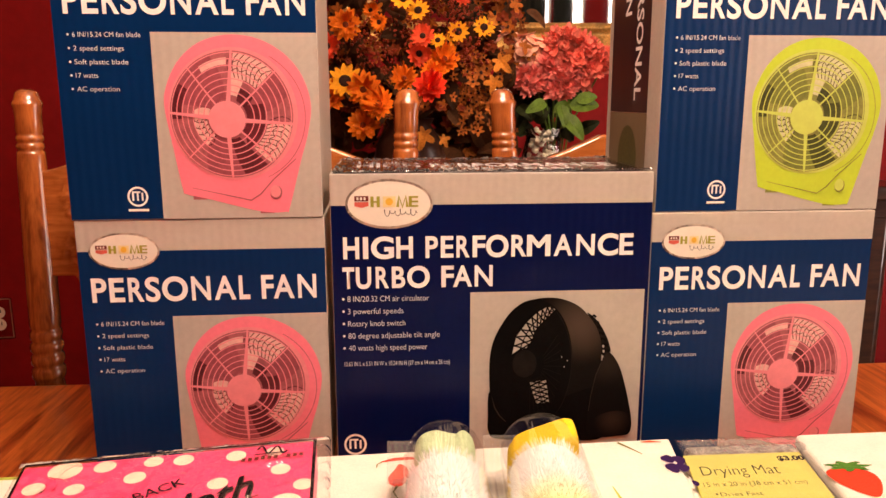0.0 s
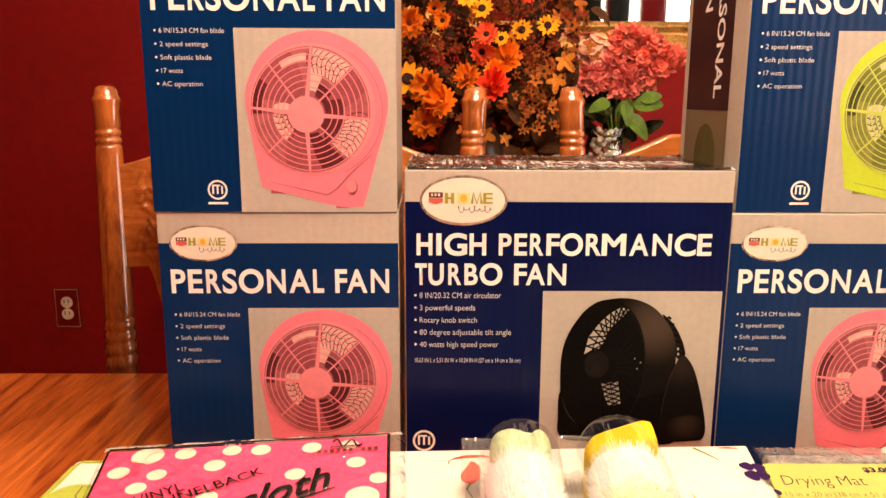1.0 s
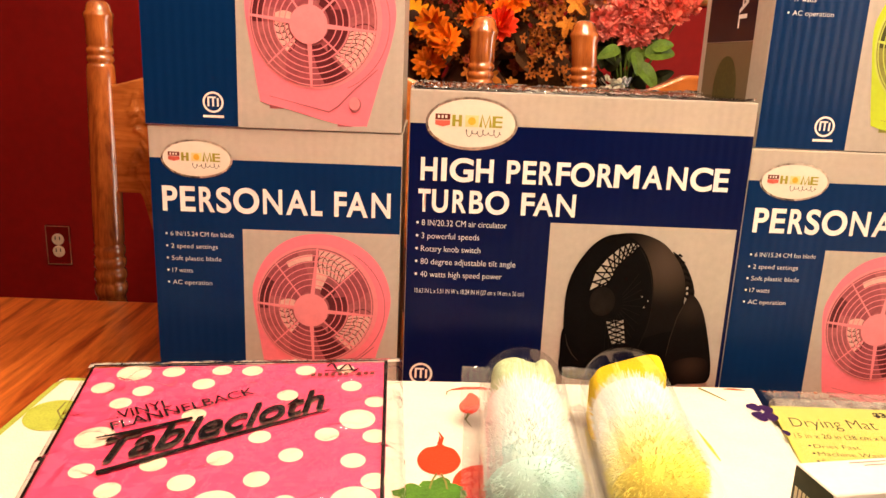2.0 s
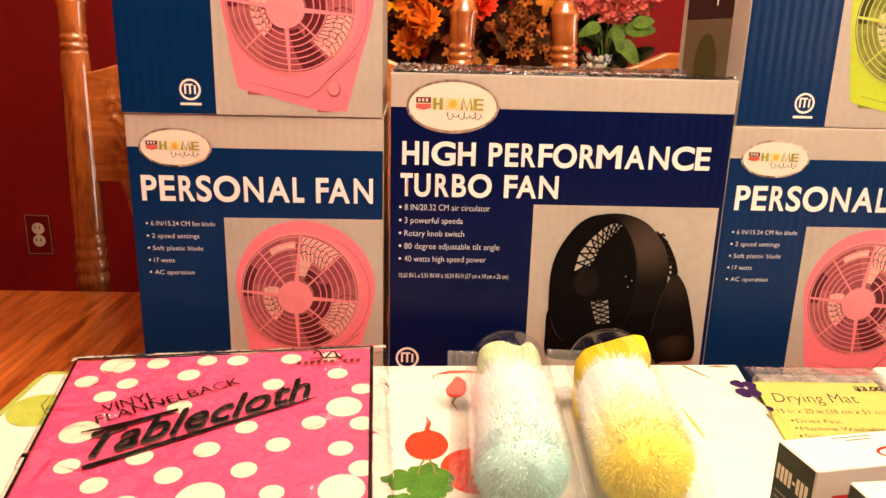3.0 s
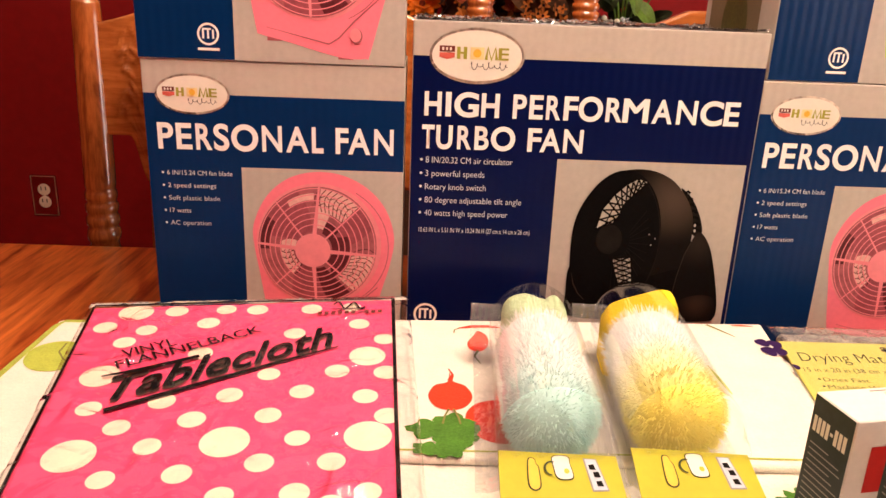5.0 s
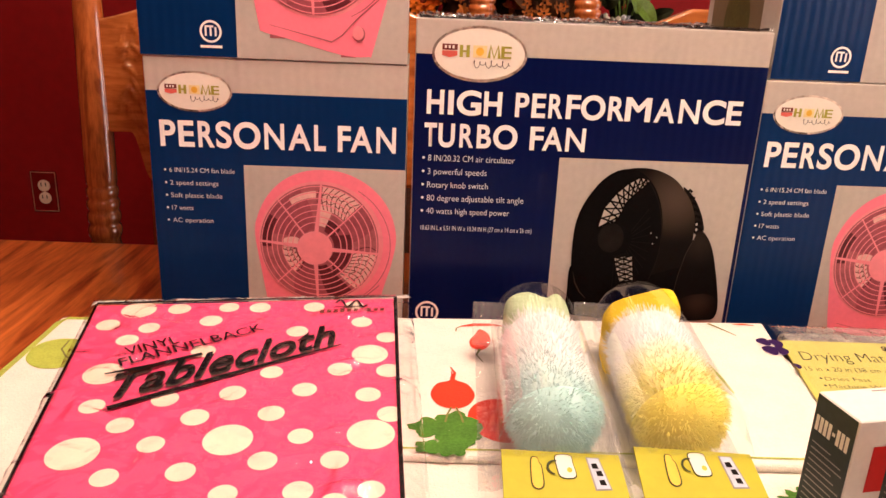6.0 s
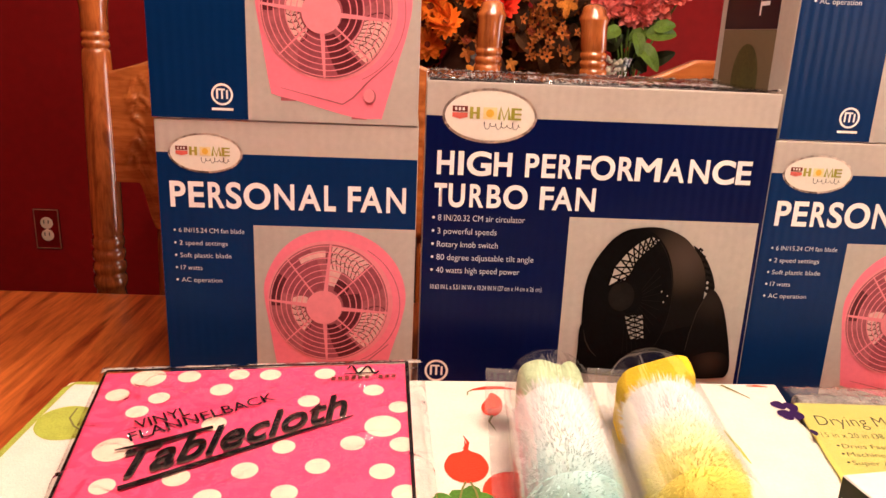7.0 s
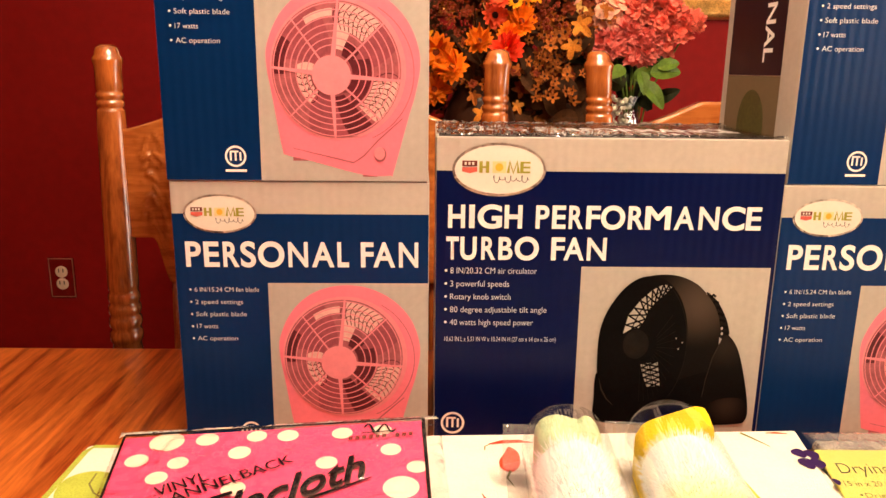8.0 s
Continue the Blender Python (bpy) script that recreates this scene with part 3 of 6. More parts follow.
def chair(x):
    """A pressed-back oak chair; x: its own left post."""
    c = thing("dining_chair", pose(x, 0.262, 0), "reddish oak pressed-back dining chair with turned posts", "chair", "chairs round the table")
    for px in (0.0, 0.440):
        bm = lathe(POST, 36)
        for v in bm.verts:
            rise = max(0, v.co.z - 0.76) / 0.33
            v.co.y += 0.045 * rise
            v.co.x += px + (0.0125 if px else -0.0125) * (rise - 1)
        part("back_post", bm, CHAIR_WOOD, c, smooth=True)
    # the carved crest panel
    bm = bmesh.new()
    n, m = 160, 44
    front, back = [], []
    for i in range(n + 1):
        d = 0.440 * i / n
        arch = math.sin(math.pi * i / n)
        edge = min(d, 0.440 - d)
        top = 0.998 + 0.038 * min(1, max(0, (edge - 0.012) / 0.11)) ** 1.3
        s = min(1, max(0, (edge - 0.048) / 0.020))
        bot = 0.878 - 0.052 * s * s * (3 - 2 * s) + 0.03 * max(0, arch - 0.6)
        rowf, rowb = [], []
        for j in range(m + 1):
            z = bot + (top - bot) * j / m
            y = 0.045 * (z - 0.76) / 0.33 + 0.012 * arch
            rim = min(j, m - j) / m
            vein = 1 - min(1, abs(noise.noise(Vector((d * 85, z * 85, x * 10)))) / 0.16)
            emboss = 0.0042 * vein * vein * (3 - 2 * vein) * min(1, max(0, (edge - 0.030) / 0.012)) if 0.10 < rim else 0
            rowf.append(bm.verts.new((d, y - 0.009 - emboss, z)))
            rowb.append(bm.verts.new((d, y + 0.009, z)))
        front.append(rowf), back.append(rowb)
    for i in range(n):
        for j in range(m):
            bm.faces.new((front[i][j], front[i + 1][j], front[i + 1][j + 1], front[i][j + 1]))
            bm.faces.new((back[i][j + 1], back[i + 1][j + 1], back[i + 1][j], back[i][j]))
        bm.faces.new((front[i][m], front[i + 1][m], back[i + 1][m], back[i][m]))
        bm.faces.new((back[i][0], back[i + 1][0], front[i + 1][0], front[i][0]))
    part("crest_panel", bm, PANEL_WOOD, c, "carved crest panel with pressed leaf relief", smooth=True)
    for k in range(6):
        px = 0.07 + 0.06 * k
        bm = lathe(((0.006, 0.45), (0.009, 0.52), (0.006, 0.60), (0.0095, 0.66), (0.006, 0.72), (0.006, 0.846)), 12)
        for v in bm.verts:
            v.co.y += 0.045 * max(0, v.co.z - 0.76) / 0.33 + 0.006
            v.co.x += px
        part("spindle", bm, CHAIR_WOOD, c, smooth=True)
    bm = block(-0.01, 0.430, -0.41, 0.012, 0.425, 0.455, 0.012, 3)
    part("seat", bm, CHAIR_WOOD, c)
    for px in (0.04, 0.400):
        bm = lathe(((0.013, 0.0), (0.019, 0.2), (0.014, 0.26), (0.021, 0.34), (0.016, 0.424)), 16)
        bm.transform(Matrix.Translation((px, -0.36, 0)))
        part("leg", bm, CHAIR_WOOD, c, smooth=True)
        bm = sweep(((px, -0.36, 0.2), (px * 0.9 + 0.02, -0.01, 0.2)), 0.009)
        part("stretcher", bm, CHAIR_WOOD, c, smooth=True)
    return c


chair(-0.368)
chair(0.186)


# ---- fan cartons ----
def badge(parent, u, v, r, layer, mat):
    bm = hoop(u, v, r, r, r * 0.22, 28)
    strip(((u - r * 0.5, v - r * 0.45), (u - r * 0.5, v + r * 0.45)), r * 0.2, bm)
    strip(((u, v - r * 0.45), (u, v + r * 0.45)), r * 0.2, bm)
    strip(((u + r * 0.5, v - r * 0.45), (u + r * 0.5, v + r * 0.45)), r * 0.2, bm)
    strip(((u - r * 0.58, v + r * 0.5), (u + r * 0.3, v + r * 0.5)), r * 0.18, bm)
    rect(u - r * 1.10, v - r * 1.62, u + r * 1.10, v - r * 1.36, bm)
    front_print("safety_badge", bm, mat, parent, layer, "round white safety mark with a bar below")


def oval_badge(parent, cu, cv, ru, rv, layer):
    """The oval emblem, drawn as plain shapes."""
    front_print("emblem_rim", oval(cu, cv, ru, rv), EMBLEM_RIM, parent, layer, "grey metallic oval rim")
    face = front_print("emblem", oval(cu, cv, ru * 0.945, rv * 0.90), INK_CREAM, parent, layer + 1, "cream oval emblem")

    def mark(name, bm, mat, up=2, label=""):
        front_print(name, bm, mat, face, layer + up, label)

    mark("emblem_block", rect(cu - ru * 0.79, cv + rv * 0.12, cu - ru * 0.47, cv + rv * 0.33), INK_BROWN, 2, "dark brown upper block")
    mark("emblem_block", flat(((cu - ru * 0.79, cv + rv * 0.09), (cu - ru * 0.79, cv - rv * 0.07), (cu - ru * 0.63, cv - rv * 0.14), (cu - ru * 0.47, cv - rv * 0.07), (cu - ru * 0.47, cv + rv * 0.09))), INK_BRICK, 2, "red lower block")
    for a in (-0.74, -0.66, -0.58):
        mark("emblem_bar", rect(cu + ru * a, cv + rv * 0.17, cu + ru * (a + 0.045), cv + rv * 0.28), INK_CREAM, 3)
    t, lo, hi = ru * 0.072, cv - rv * 0.12, cv + rv * 0.31
    for a in (-0.39, -0.25):
        mark("emblem_bar", strip(((cu + ru * a, lo), (cu + ru * a, hi)), t), INK_OLIVE)
    mark("emblem_bar", rect(cu - ru * 0.37, cv + rv * 0.06, cu - ru * 0.27, cv + rv * 0.13), INK_OLIVE, 3)
    mark("emblem_square", rect(cu - ru * 0.145, lo, cu + ru * 0.145, hi), INK_STRAW, 2, "pale straw square")
    mark("emblem_sun", oval(cu, cv + rv * 0.095, ru * 0.085, ru * 0.085, 20), INK_GOLD, 3, "gold round sun mark")
    mark("emblem_bar", strip([(cu + ru * a, lo if k % 2 == 0 else hi) for k, a in enumerate((0.19, 0.22, 0.30, 0.38, 0.41))], t * 0.9), INK_OLIVE)
    mark("emblem_bar", strip(((cu + ru * 0.48, lo), (cu + ru * 0.48, hi)), t), INK_OLIVE)
    for h in (-0.085, 0.095, 0.275):
        mark("emblem_bar", rect(cu + ru * 0.46, cv + rv * (h - 0.035), cu + ru * 0.66, cv + rv * (h + 0.035)), INK_OLIVE, 3)
    pts = [(cu + ru * (-0.14 + 0.80 * i / 60 + 0.030 * math.cos(i * 0.7)), cv + rv * (-0.34 + (0.095 + 0.06 * math.sin(i * 0.29)) * math.sin(i * 0.7))) for i in range(61)]
    mark("emblem_scroll", strip(pts, ru * 0.012), INK_BLACK, 2, "thin dark scroll line")


def title(parent, text, spans, v0, v1):
    """Heavy white lettering, each letter set into its own span along the line."""
    for ch, (u0, u1) in zip(text, spans):
        over = 0.0004 if ch in "GOCSU" else 0.0
        heavy = {"N": 0.020, "A": 0.022}.get(ch, 0.025 if ch in "SRBPEF" else 0.030)
        trim = 0.0007 if ch in "MNACR" else 0.0003
        if ch == "M":
            bm = words_in(ch, u0 + trim, v0, u1 - trim - 0.0016, v1)
            for k in (1, 2):
                merge(bm, words_in(ch, u0 + trim + 0.0008 * k, v0, u1 - trim - 0.0016 + 0.0008 * k, v1), Matrix.Translation((0, 0, 0.00005 * k)))
        else:
            bm = words_in(ch, u0 + trim, v0 - over, u1 - trim, v1 + (over if ch != "U" else 0), heavy)
        front_print("title_letter", bm, INK_WHITE, parent, 2, "bold white title letter")


PERSONAL_FAN = ((0.0086, 0.0211), (0.0225, 0.0350), (0.0369, 0.0506), (0.0508, 0.0631), (0.0641, 0.0852), (0.0871, 0.1037), (0.1052, 0.1241), (0.1255, 0.1350),
                (0.1437, 0.1542), (0.1529, 0.1714), (0.1729, 0.1894))
HIGH_PERFORMANCE = ((0.0103, 0.0240), (0.0265, 0.0314), (0.0331, 0.0526), (0.0539, 0.0683), (0.0781, 0.0891), (0.0908, 0.1020), (0.1034, 0.1160), (0.1173, 0.1287),
                    (0.1286, 0.1481), (0.1495, 0.1637), (0.1626, 0.1840), (0.1854, 0.2028), (0.2046, 0.2217), (0.2228, 0.2419), (0.2420, 0.2545))
TURBO_FAN = ((0.0091, 0.0194), (0.0201, 0.0334), (0.0361, 0.0485), (0.0499, 0.0616), (0.0626, 0.0821), (0.0912, 0.1023), (0.1006, 0.1181), (0.1188, 0.1355))
BULLETS = ("6 IN/15.24 CM fan blade", "2 speed settings", "Soft plastic blade", "17 watts", "AC operation")
WIDTHS = (0.0530, 0.0400, 0.0425, 0.0195, 0.0345)


def fan_picture(parent, cu, cv, body, light, dark, blade, deep, pale, layer):
    """The small table fan printed in the photograph: cu, cv its hub."""
    shape = ((-0.0475, 0.0096), (-0.0450, 0.0258), (-0.0354, 0.0441), (-0.0198, 0.0577), (0.0002, 0.0639), (0.0222, 0.0625), (0.0429, 0.0524), (0.0579, 0.0354),
             (0.0650, 0.0123), (0.0620, -0.0111), (0.0558, -0.0326), (0.0452, -0.0710), (0.0425, -0.0738), (0.0224, -0.0732), (-0.0173, -0.0629), (-0.0345, -0.0588), (-0.0378, -0.0540), (-0.0431, -0.0208))
    front_print("fan_body", flat(smooth_loop([(cu + x, cv + y) for x, y in shape])), body, parent, layer, "coloured plastic fan body in the printed picture")
    RX, RY, OX, OY = 0.0472, 0.0490, 0.0038, 0.0035

    def at(f, a):
        """A place on the grille: f its share of the way from hub to rim, a its angle."""
        return cu + OX * f + RX * f * math.cos(a), cv + OY * f + RY * f * math.sin(a)

    def sector(f0, f1, a0, a1, swirl=0.0, n=12):
        """A piece of the grille between two shares and angles; swirl bends it round the hub."""
        rim = [at(f1, a0 + swirl + (a1 - a0) * i / n) for i in range(n + 1)]
        hub = [at(f0, a1 + (a0 - a1) * i / n) for i in range(n + 1)]
        up = [at(f1 + (f0 - f1) * i / 6, a1 + swirl * (1 - (i / 6) ** 1.5)) for i in range(1, 6)]
        down = [at(f0 + (f1 - f0) * i / 6, a0 + swirl * (i / 6) ** 1.5) for i in range(1, 6)]
        return flat(rim + up + hub + down)

    def lattice(f0, f1, a0, a1, k):
        bm = bmesh.new()
        for q in range(k + 1):
            a = a0 + (a1 - a0) * q / k
            strip([at(f0 + (f1 - f0) * i / 5, a + 0.10 * math.sin(i * 0.6)) for i in range(6)], 0.0007, bm)
        for f in (f0 + (f1 - f0) * j / 3 for j in range(1, 3)):
            strip([at(f + 0.03 * math.sin(i * 2.0), a0 + (a1 - a0) * i / 12) for i in range(13)], 0.0006, bm)
        return bm

    front_print("fan_bevel", oval(cu + OX + 0.0012, cv + OY + 0.0004, RX + 0.0026, RY + 0.0022, 60), light, parent, layer + 1)
    front_print("rim_line", hoop(cu + OX + 0.0045, cv + OY - 0.001, RX + 0.0050, RY + 0.0035, 0.0005, 30, None, -1.15, 1.05), dark, parent, layer + 1)
    front_print("fan_opening", oval(cu + OX, cv + OY, RX, RY, 60), dark, parent, layer + 2)
    # the three blades, and the deep shade that one throws on the next
    for a0, a1, sw in ((0.02, 0.62, 0.30), (1.66, 2.70, 0.25), (3.95, 4.75, 0.30)):
        front_print("fan_blade", sector(0.30, 0.97, a0, a1, sw), blade, parent, layer + 3)
    for f0, f1, a0, a1, sw in ((0.30, 0.58, 5.45, 6.95, -0.30), (0.34, 0.96, 4.78, 5.20, 0.12), (0.80, 0.98, 2.60, 3.20, 0.0), (0.30, 0.50, 0.55, 1.10, 0.1)):
        front_print("deep_gap", sector(f0, f1, a0, a1, sw), deep, parent, layer + 3.2)
    for f0, f1, a0, a1, sw, k in ((0.62, 0.97, 0.78, 1.50, 0.0, 7), (0.36, 0.63, 1.16, 1.50, 0.0, 2), (0.62, 0.99, 5.35, 6.12, 0.04, 8), (0.32, 0.58, 2.70, 3.05, 0.25, 2), (0.36, 0.60, 3.22, 4.00, 0.0, 4), (0.80, 0.90, 1.62, 2.15, 0.0, 1)):
        front_print("lit_gap", sector(f0, f1, a0, a1, sw), pale, parent, layer + 3.4)
        if k > 3:
            front_print("rear_lattice", lattice(f0, f1, a0 + sw, a1 + sw, k), deep, parent, layer + 3.6)
    for k in range(7):
        f = 0.41 + 0.565 * k / 6
        front_print("guard_ring", hoop(cu + OX * f, cv + OY * f, RX * f, RY * f, 0.00082, 52), light, parent, layer + 4)
    for k in range(8):
        a = math.pi * k / 4 - (0.145 if k == 0 else 0.035)
        wide = k % 2 == 0
        front_print("fan_spoke", strip((at(0.22, a), at(0.62, a), at(1.0, a)), (0.0036, 0.0026, 0.0017) if wide else (0.0015, 0.0013, 0.0011)), light, parent, layer + 5)
    front_print("fan_hub", oval(cu, cv, 0.0142, 0.0143, 36), light, parent, layer + 6)
    front_print("fan_seam", strip([(cu + x, cv + y) for x, y in ((-0.030, -0.0535), (0.0153, -0.0640), (0.0230, -0.0590), (0.0340, -0.0470), (0.0520, -0.0310))], (0.0003, 0.0009, 0.0009, 0.0009, 0.0006)), dark, parent, layer + 3)
    front_print("fan_knob_rim", oval(cu + 0.0353, cv - 0.0577, 0.0046, 0.0055, 24), dark, parent, layer + 3)
    front_print("fan_knob", oval(cu + 0.0348, cv - 0.0570, 0.0041, 0.0050, 24), light, parent, layer + 4)
    for x, y in ((-0.030, -0.0630), (0.022, -0.0748)):
        front_print("fan_foot", rect(cu + x, cv + y, cu + x + 0.011, cv + y + 0.0028), dark, parent, layer - 0.3)


def personal_carton(m, lime=False, deep=0.145, lift=0.0, marked=True):
    W, Hh = 0.1970, 0.2245
    c = thing("fan_carton", m, "silver and blue carton with a %s desk fan picture" % ("lime green" if lime else "pink"), "box", "stacked fan cartons")
    part("carton", block(0, W, 0, deep, 0, Hh, 0.0009, 2), SILVER, c)
    front_print("blue_panel", rect(0.0004, 0.0006, W - 0.0004, 0.1995), BLUE, c, 1, "blue printed field")
    front_print("photo_panel", rect(0.0712, 0.0006, W - 0.0004, 0.1445), PHOTO_GREY, c, 2, "grey picture field")
    fan_picture(c, 0.1255, 0.0786, *((LIME, LIME_LT, LIME_DK, LIME_BLADE, LIME_DEEP, LIME_PALE) if lime else (PINK, PINK_LT, PINK_DK, PINK_BLADE, PINK_DEEP, PINK_PALE)), 3)
    oval_badge(c, 0.0370, 0.1995, 0.0278, 0.0152, 2)
    title(c, "PERSONALFAN", PERSONAL_FAN, 0.1574, 0.1776)
    for k, (t, w) in enumerate(zip(BULLETS, WIDTHS)):
        base = 0.1385 + lift - 0.0101 * k
        bm = words_at(t, 0.0140, base - 0.0012, 0.0053, w - 0.003, -0.006)
        oval(0.0108, base + 0.0006, 0.0009, 0.0009, 10, bm)
        front_print("bullet_line", bm, INK_SMALL, c, 2)
    if marked:
        badge(c, 0.0525, 0.0185, 0.0072, 2, INK_WHITE)
    # the side with its upright panel and lettering, on the face towards x = 0
    side = Matrix(((0, 0, -1, 0), (-1, 0, 0, 0), (0, 1, 0, 0), (0, 0, 0, 1)))
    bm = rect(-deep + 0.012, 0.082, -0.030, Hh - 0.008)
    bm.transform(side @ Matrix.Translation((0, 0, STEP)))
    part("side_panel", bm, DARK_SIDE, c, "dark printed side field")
    for t, u, length in (("PERSONAL", -0.048, 0.118), ("FAN", -0.080, 0.042)):
        bm = words_in(t, 0, 0, length, 0.0175, 0.02)
        bm.transform(side @ Matrix.Translation((u - 0.0175, Hh - 0.014, 2 * STEP)) @ pose(0, 0, 0, 0, 0, -90))
        part("side_title", bm, INK_WHITE, c)
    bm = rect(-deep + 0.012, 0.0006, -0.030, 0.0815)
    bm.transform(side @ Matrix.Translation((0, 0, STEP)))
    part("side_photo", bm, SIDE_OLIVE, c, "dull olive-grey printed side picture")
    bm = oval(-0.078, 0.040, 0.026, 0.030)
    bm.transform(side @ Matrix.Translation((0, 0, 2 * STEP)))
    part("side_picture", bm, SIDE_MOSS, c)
    bm = rect(0.01, deep * 0.48, W - 0.01, deep * 0.52)
    bm.transform(Matrix.Translation((0, 0, Hh + STEP)))
    part("tape", bm, KRAFT, c)
    return c


personal_carton(pose(-0.2010, -0.003, TOP + 0.0005, 0, 0, 0.9))
personal_carton(pose(-0.2020, -0.004, TOP + 0.2255, 0, 0, 1.1), lift=0.0033)
personal_carton(pose(0.2703, 0.002, TOP + 0.0005, 0, 0, 0.3), marked=False)
personal_carton(pose(0.2722, 0.003, TOP + 0.2255, 0, 0, 0.8), lime=True, lift=0.0033)

turbo = thing("turbo_fan_carton", pose(0, 0, TOP + 0.0005), "silver and navy carton with a black turbo fan picture", "box", "stacked fan cartons")
part("carton", block(0.0008, 0.2695, 0, 0.14, 0, 0.2595, 0.0009, 2), SILVER, turbo)
front_print("navy_panel", rect(0.0014, 0.0006, 0.2690, 0.2340), NAVY, turbo, 1, "navy printed field")
front_print("photo_panel", rect(0.1160, 0.0015, 0.2660, 0.1592), PHOTO_GREY, turbo, 2, "grey picture field")
oval_badge(turbo, 0.0490, 0.2350, 0.0358, 0.0206, 2)
title(turbo, "HIGHPERFORMANCE", HIGH_PERFORMANCE, 0.1894, 0.2078)
title(turbo, "TURBOFAN", TURBO_FAN, 0.1642, 0.1826)
for k, (t, w) in enumerate((("8 IN/20.32 CM air circulator", 0.0715), ("3 powerful speeds", 0.0500), ("Rotary knob switch", 0.0515), ("80 degree adjustable tilt angle", 0.0805), ("40 watts high speed power", 0.0700))):
    base = 0.1530 - 0.0107 * k
    bm = words_at(t, 0.0130, base, 0.0070, w - 0.0035, -0.008)
    oval(0.0095, base + 0.0024, 0.0011, 0.0011, 10, bm)
    front_print("bullet_line", bm, INK_SMALL, turbo, 2)
front_print("size_line", words_at("10.63 IN L x 5.51 IN W x 10.24 IN H (27 cm x 14 cm x 26 cm)", 0.0090, 0.0965, 0.0056, 0.0895, -0.004), INK_SMALL, turbo, 2)
badge(turbo, 0.0165, 0.0250, 0.0088, 2, INK_WHITE)
# the black fan of the picture
DRUM = ((0.1326, 0.0867), (0.1338, 0.1077), (0.1395, 0.1248), (0.1498, 0.1399), (0.1632, 0.1495), (0.1772, 0.1533), (0.1935, 0.1524), (0.2088, 0.1457), (0.2192, 0.1350), (0.2262, 0.1240), (0.2299, 0.1110),
        (0.2305, 0.0900), (0.2300, 0.0300), (0.1420, 0.0290), (0.1345, 0.0600))
REAR = ((0.2169, 0.1386), (0.2230, 0.1350), (0.2290, 0.1278), (0.2340, 0.1187), (0.2370, 0.1110), (0.2383, 0.1030), (0.2310, 0.1010), (0.2280, 0.1200))
front_print("rear_guard", flat(smooth_loop(REAR)), FAN_RIM, turbo, 3, "dark rear guard of the printed fan")
for k in range(7):
    f = k / 6
    a, b = (0.2205 + 0.0100 * f - 0.001 * f * f, 0.1345 - 0.032 * f), (0.2245 + 0.0175 * f - 0.0045 * f * f, 0.1352 - 0.031 * f)
    front_print("guard_slat", strip((a, ((a[0] + b[0]) / 2, (a[1] + b[1]) / 2 + 0.0022), b), 0.0022), FAN_BLACK, turbo, 4)
for u, v in ((0.2318, 0.1090), (0.2322, 0.1045)):
    front_print("gap", oval(u, v, 0.0009, 0.0013, 10), PHOTO_GREY, turbo, 5)
front_print("fan_drum", flat(smooth_loop(DRUM)), DRUM_PRINT, turbo, 6, "black fan drum with a soft grey sheen")
front_print("fan_base", flat(smooth_loop(((0.1334, 0.0711), (0.1318, 0.0473), (0.1325, 0.0330), (0.1420, 0.0262), (0.1900, 0.0245), (0.2350, 0.0255), (0.2300, 0.0700), (0.1900, 0.0620), (0.1500, 0.0620)))), FAN_BLACK, turbo, 7)
front_print("fan_face", oval(0.1688, 0.0935, 0.0355, 0.0590, 60, None, -0.07), FAN_BLACK, turbo, 8, "black front ring")
front_print("face_rim", hoop(0.1690, 0.0935, 0.0352, 0.0588, 0.0007, 40, None, -0.9, 1.15), FAN_RIM, turbo, 8.4)
front_print("fan_lobe", flat(smooth_loop(((0.2332, 0.1012), (0.2384, 0.1027), (0.2467, 0.0904), (0.2539, 0.0671), (0.2594, 0.0412), (0.2585, 0.0292), (0.2513, 0.0258), (0.2230, 0.0262), (0.2195, 0.0420), (0.2215, 0.0620), (0.2265, 0.0850)))), LOBE_PRINT, turbo, 9, "black side support of the fan")
front_print("lobe_foot", flat(smooth_loop(((0.2250, 0.0420), (0.2400, 0.0490), (0.2550, 0.0470), (0.2575, 0.0330), (0.2510, 0.0272), (0.2260, 0.0275)))), FOOT_PRINT, turbo, 10)
front_print("lobe_seam", strip(((0.2326, 0.1006), (0.2261, 0.0839), (0.2222, 0.0650), (0.2205, 0.0500)), (0.0006, 0.0010, 0.0008, 0.0004)), FAN_SHEEN, turbo, 10)
front_print("base_seam", strip(((0.1349, 0.0660), (0.1375, 0.0560), (0.1420, 0.0480), (0.1475, 0.0425)), (0.0004, 0.0012, 0.0010, 0.0004)), FAN_SHEEN, turbo, 10)


def along(points, f):
    """The place a share f along a few points."""
    q = f * (len(points) - 1)
    i = min(len(points) - 2, int(q))
    a, b = points[i], points[i + 1]
    return a[0] + (b[0] - a[0]) * (q - i), a[1] + (b[1] - a[1]) * (q - i)


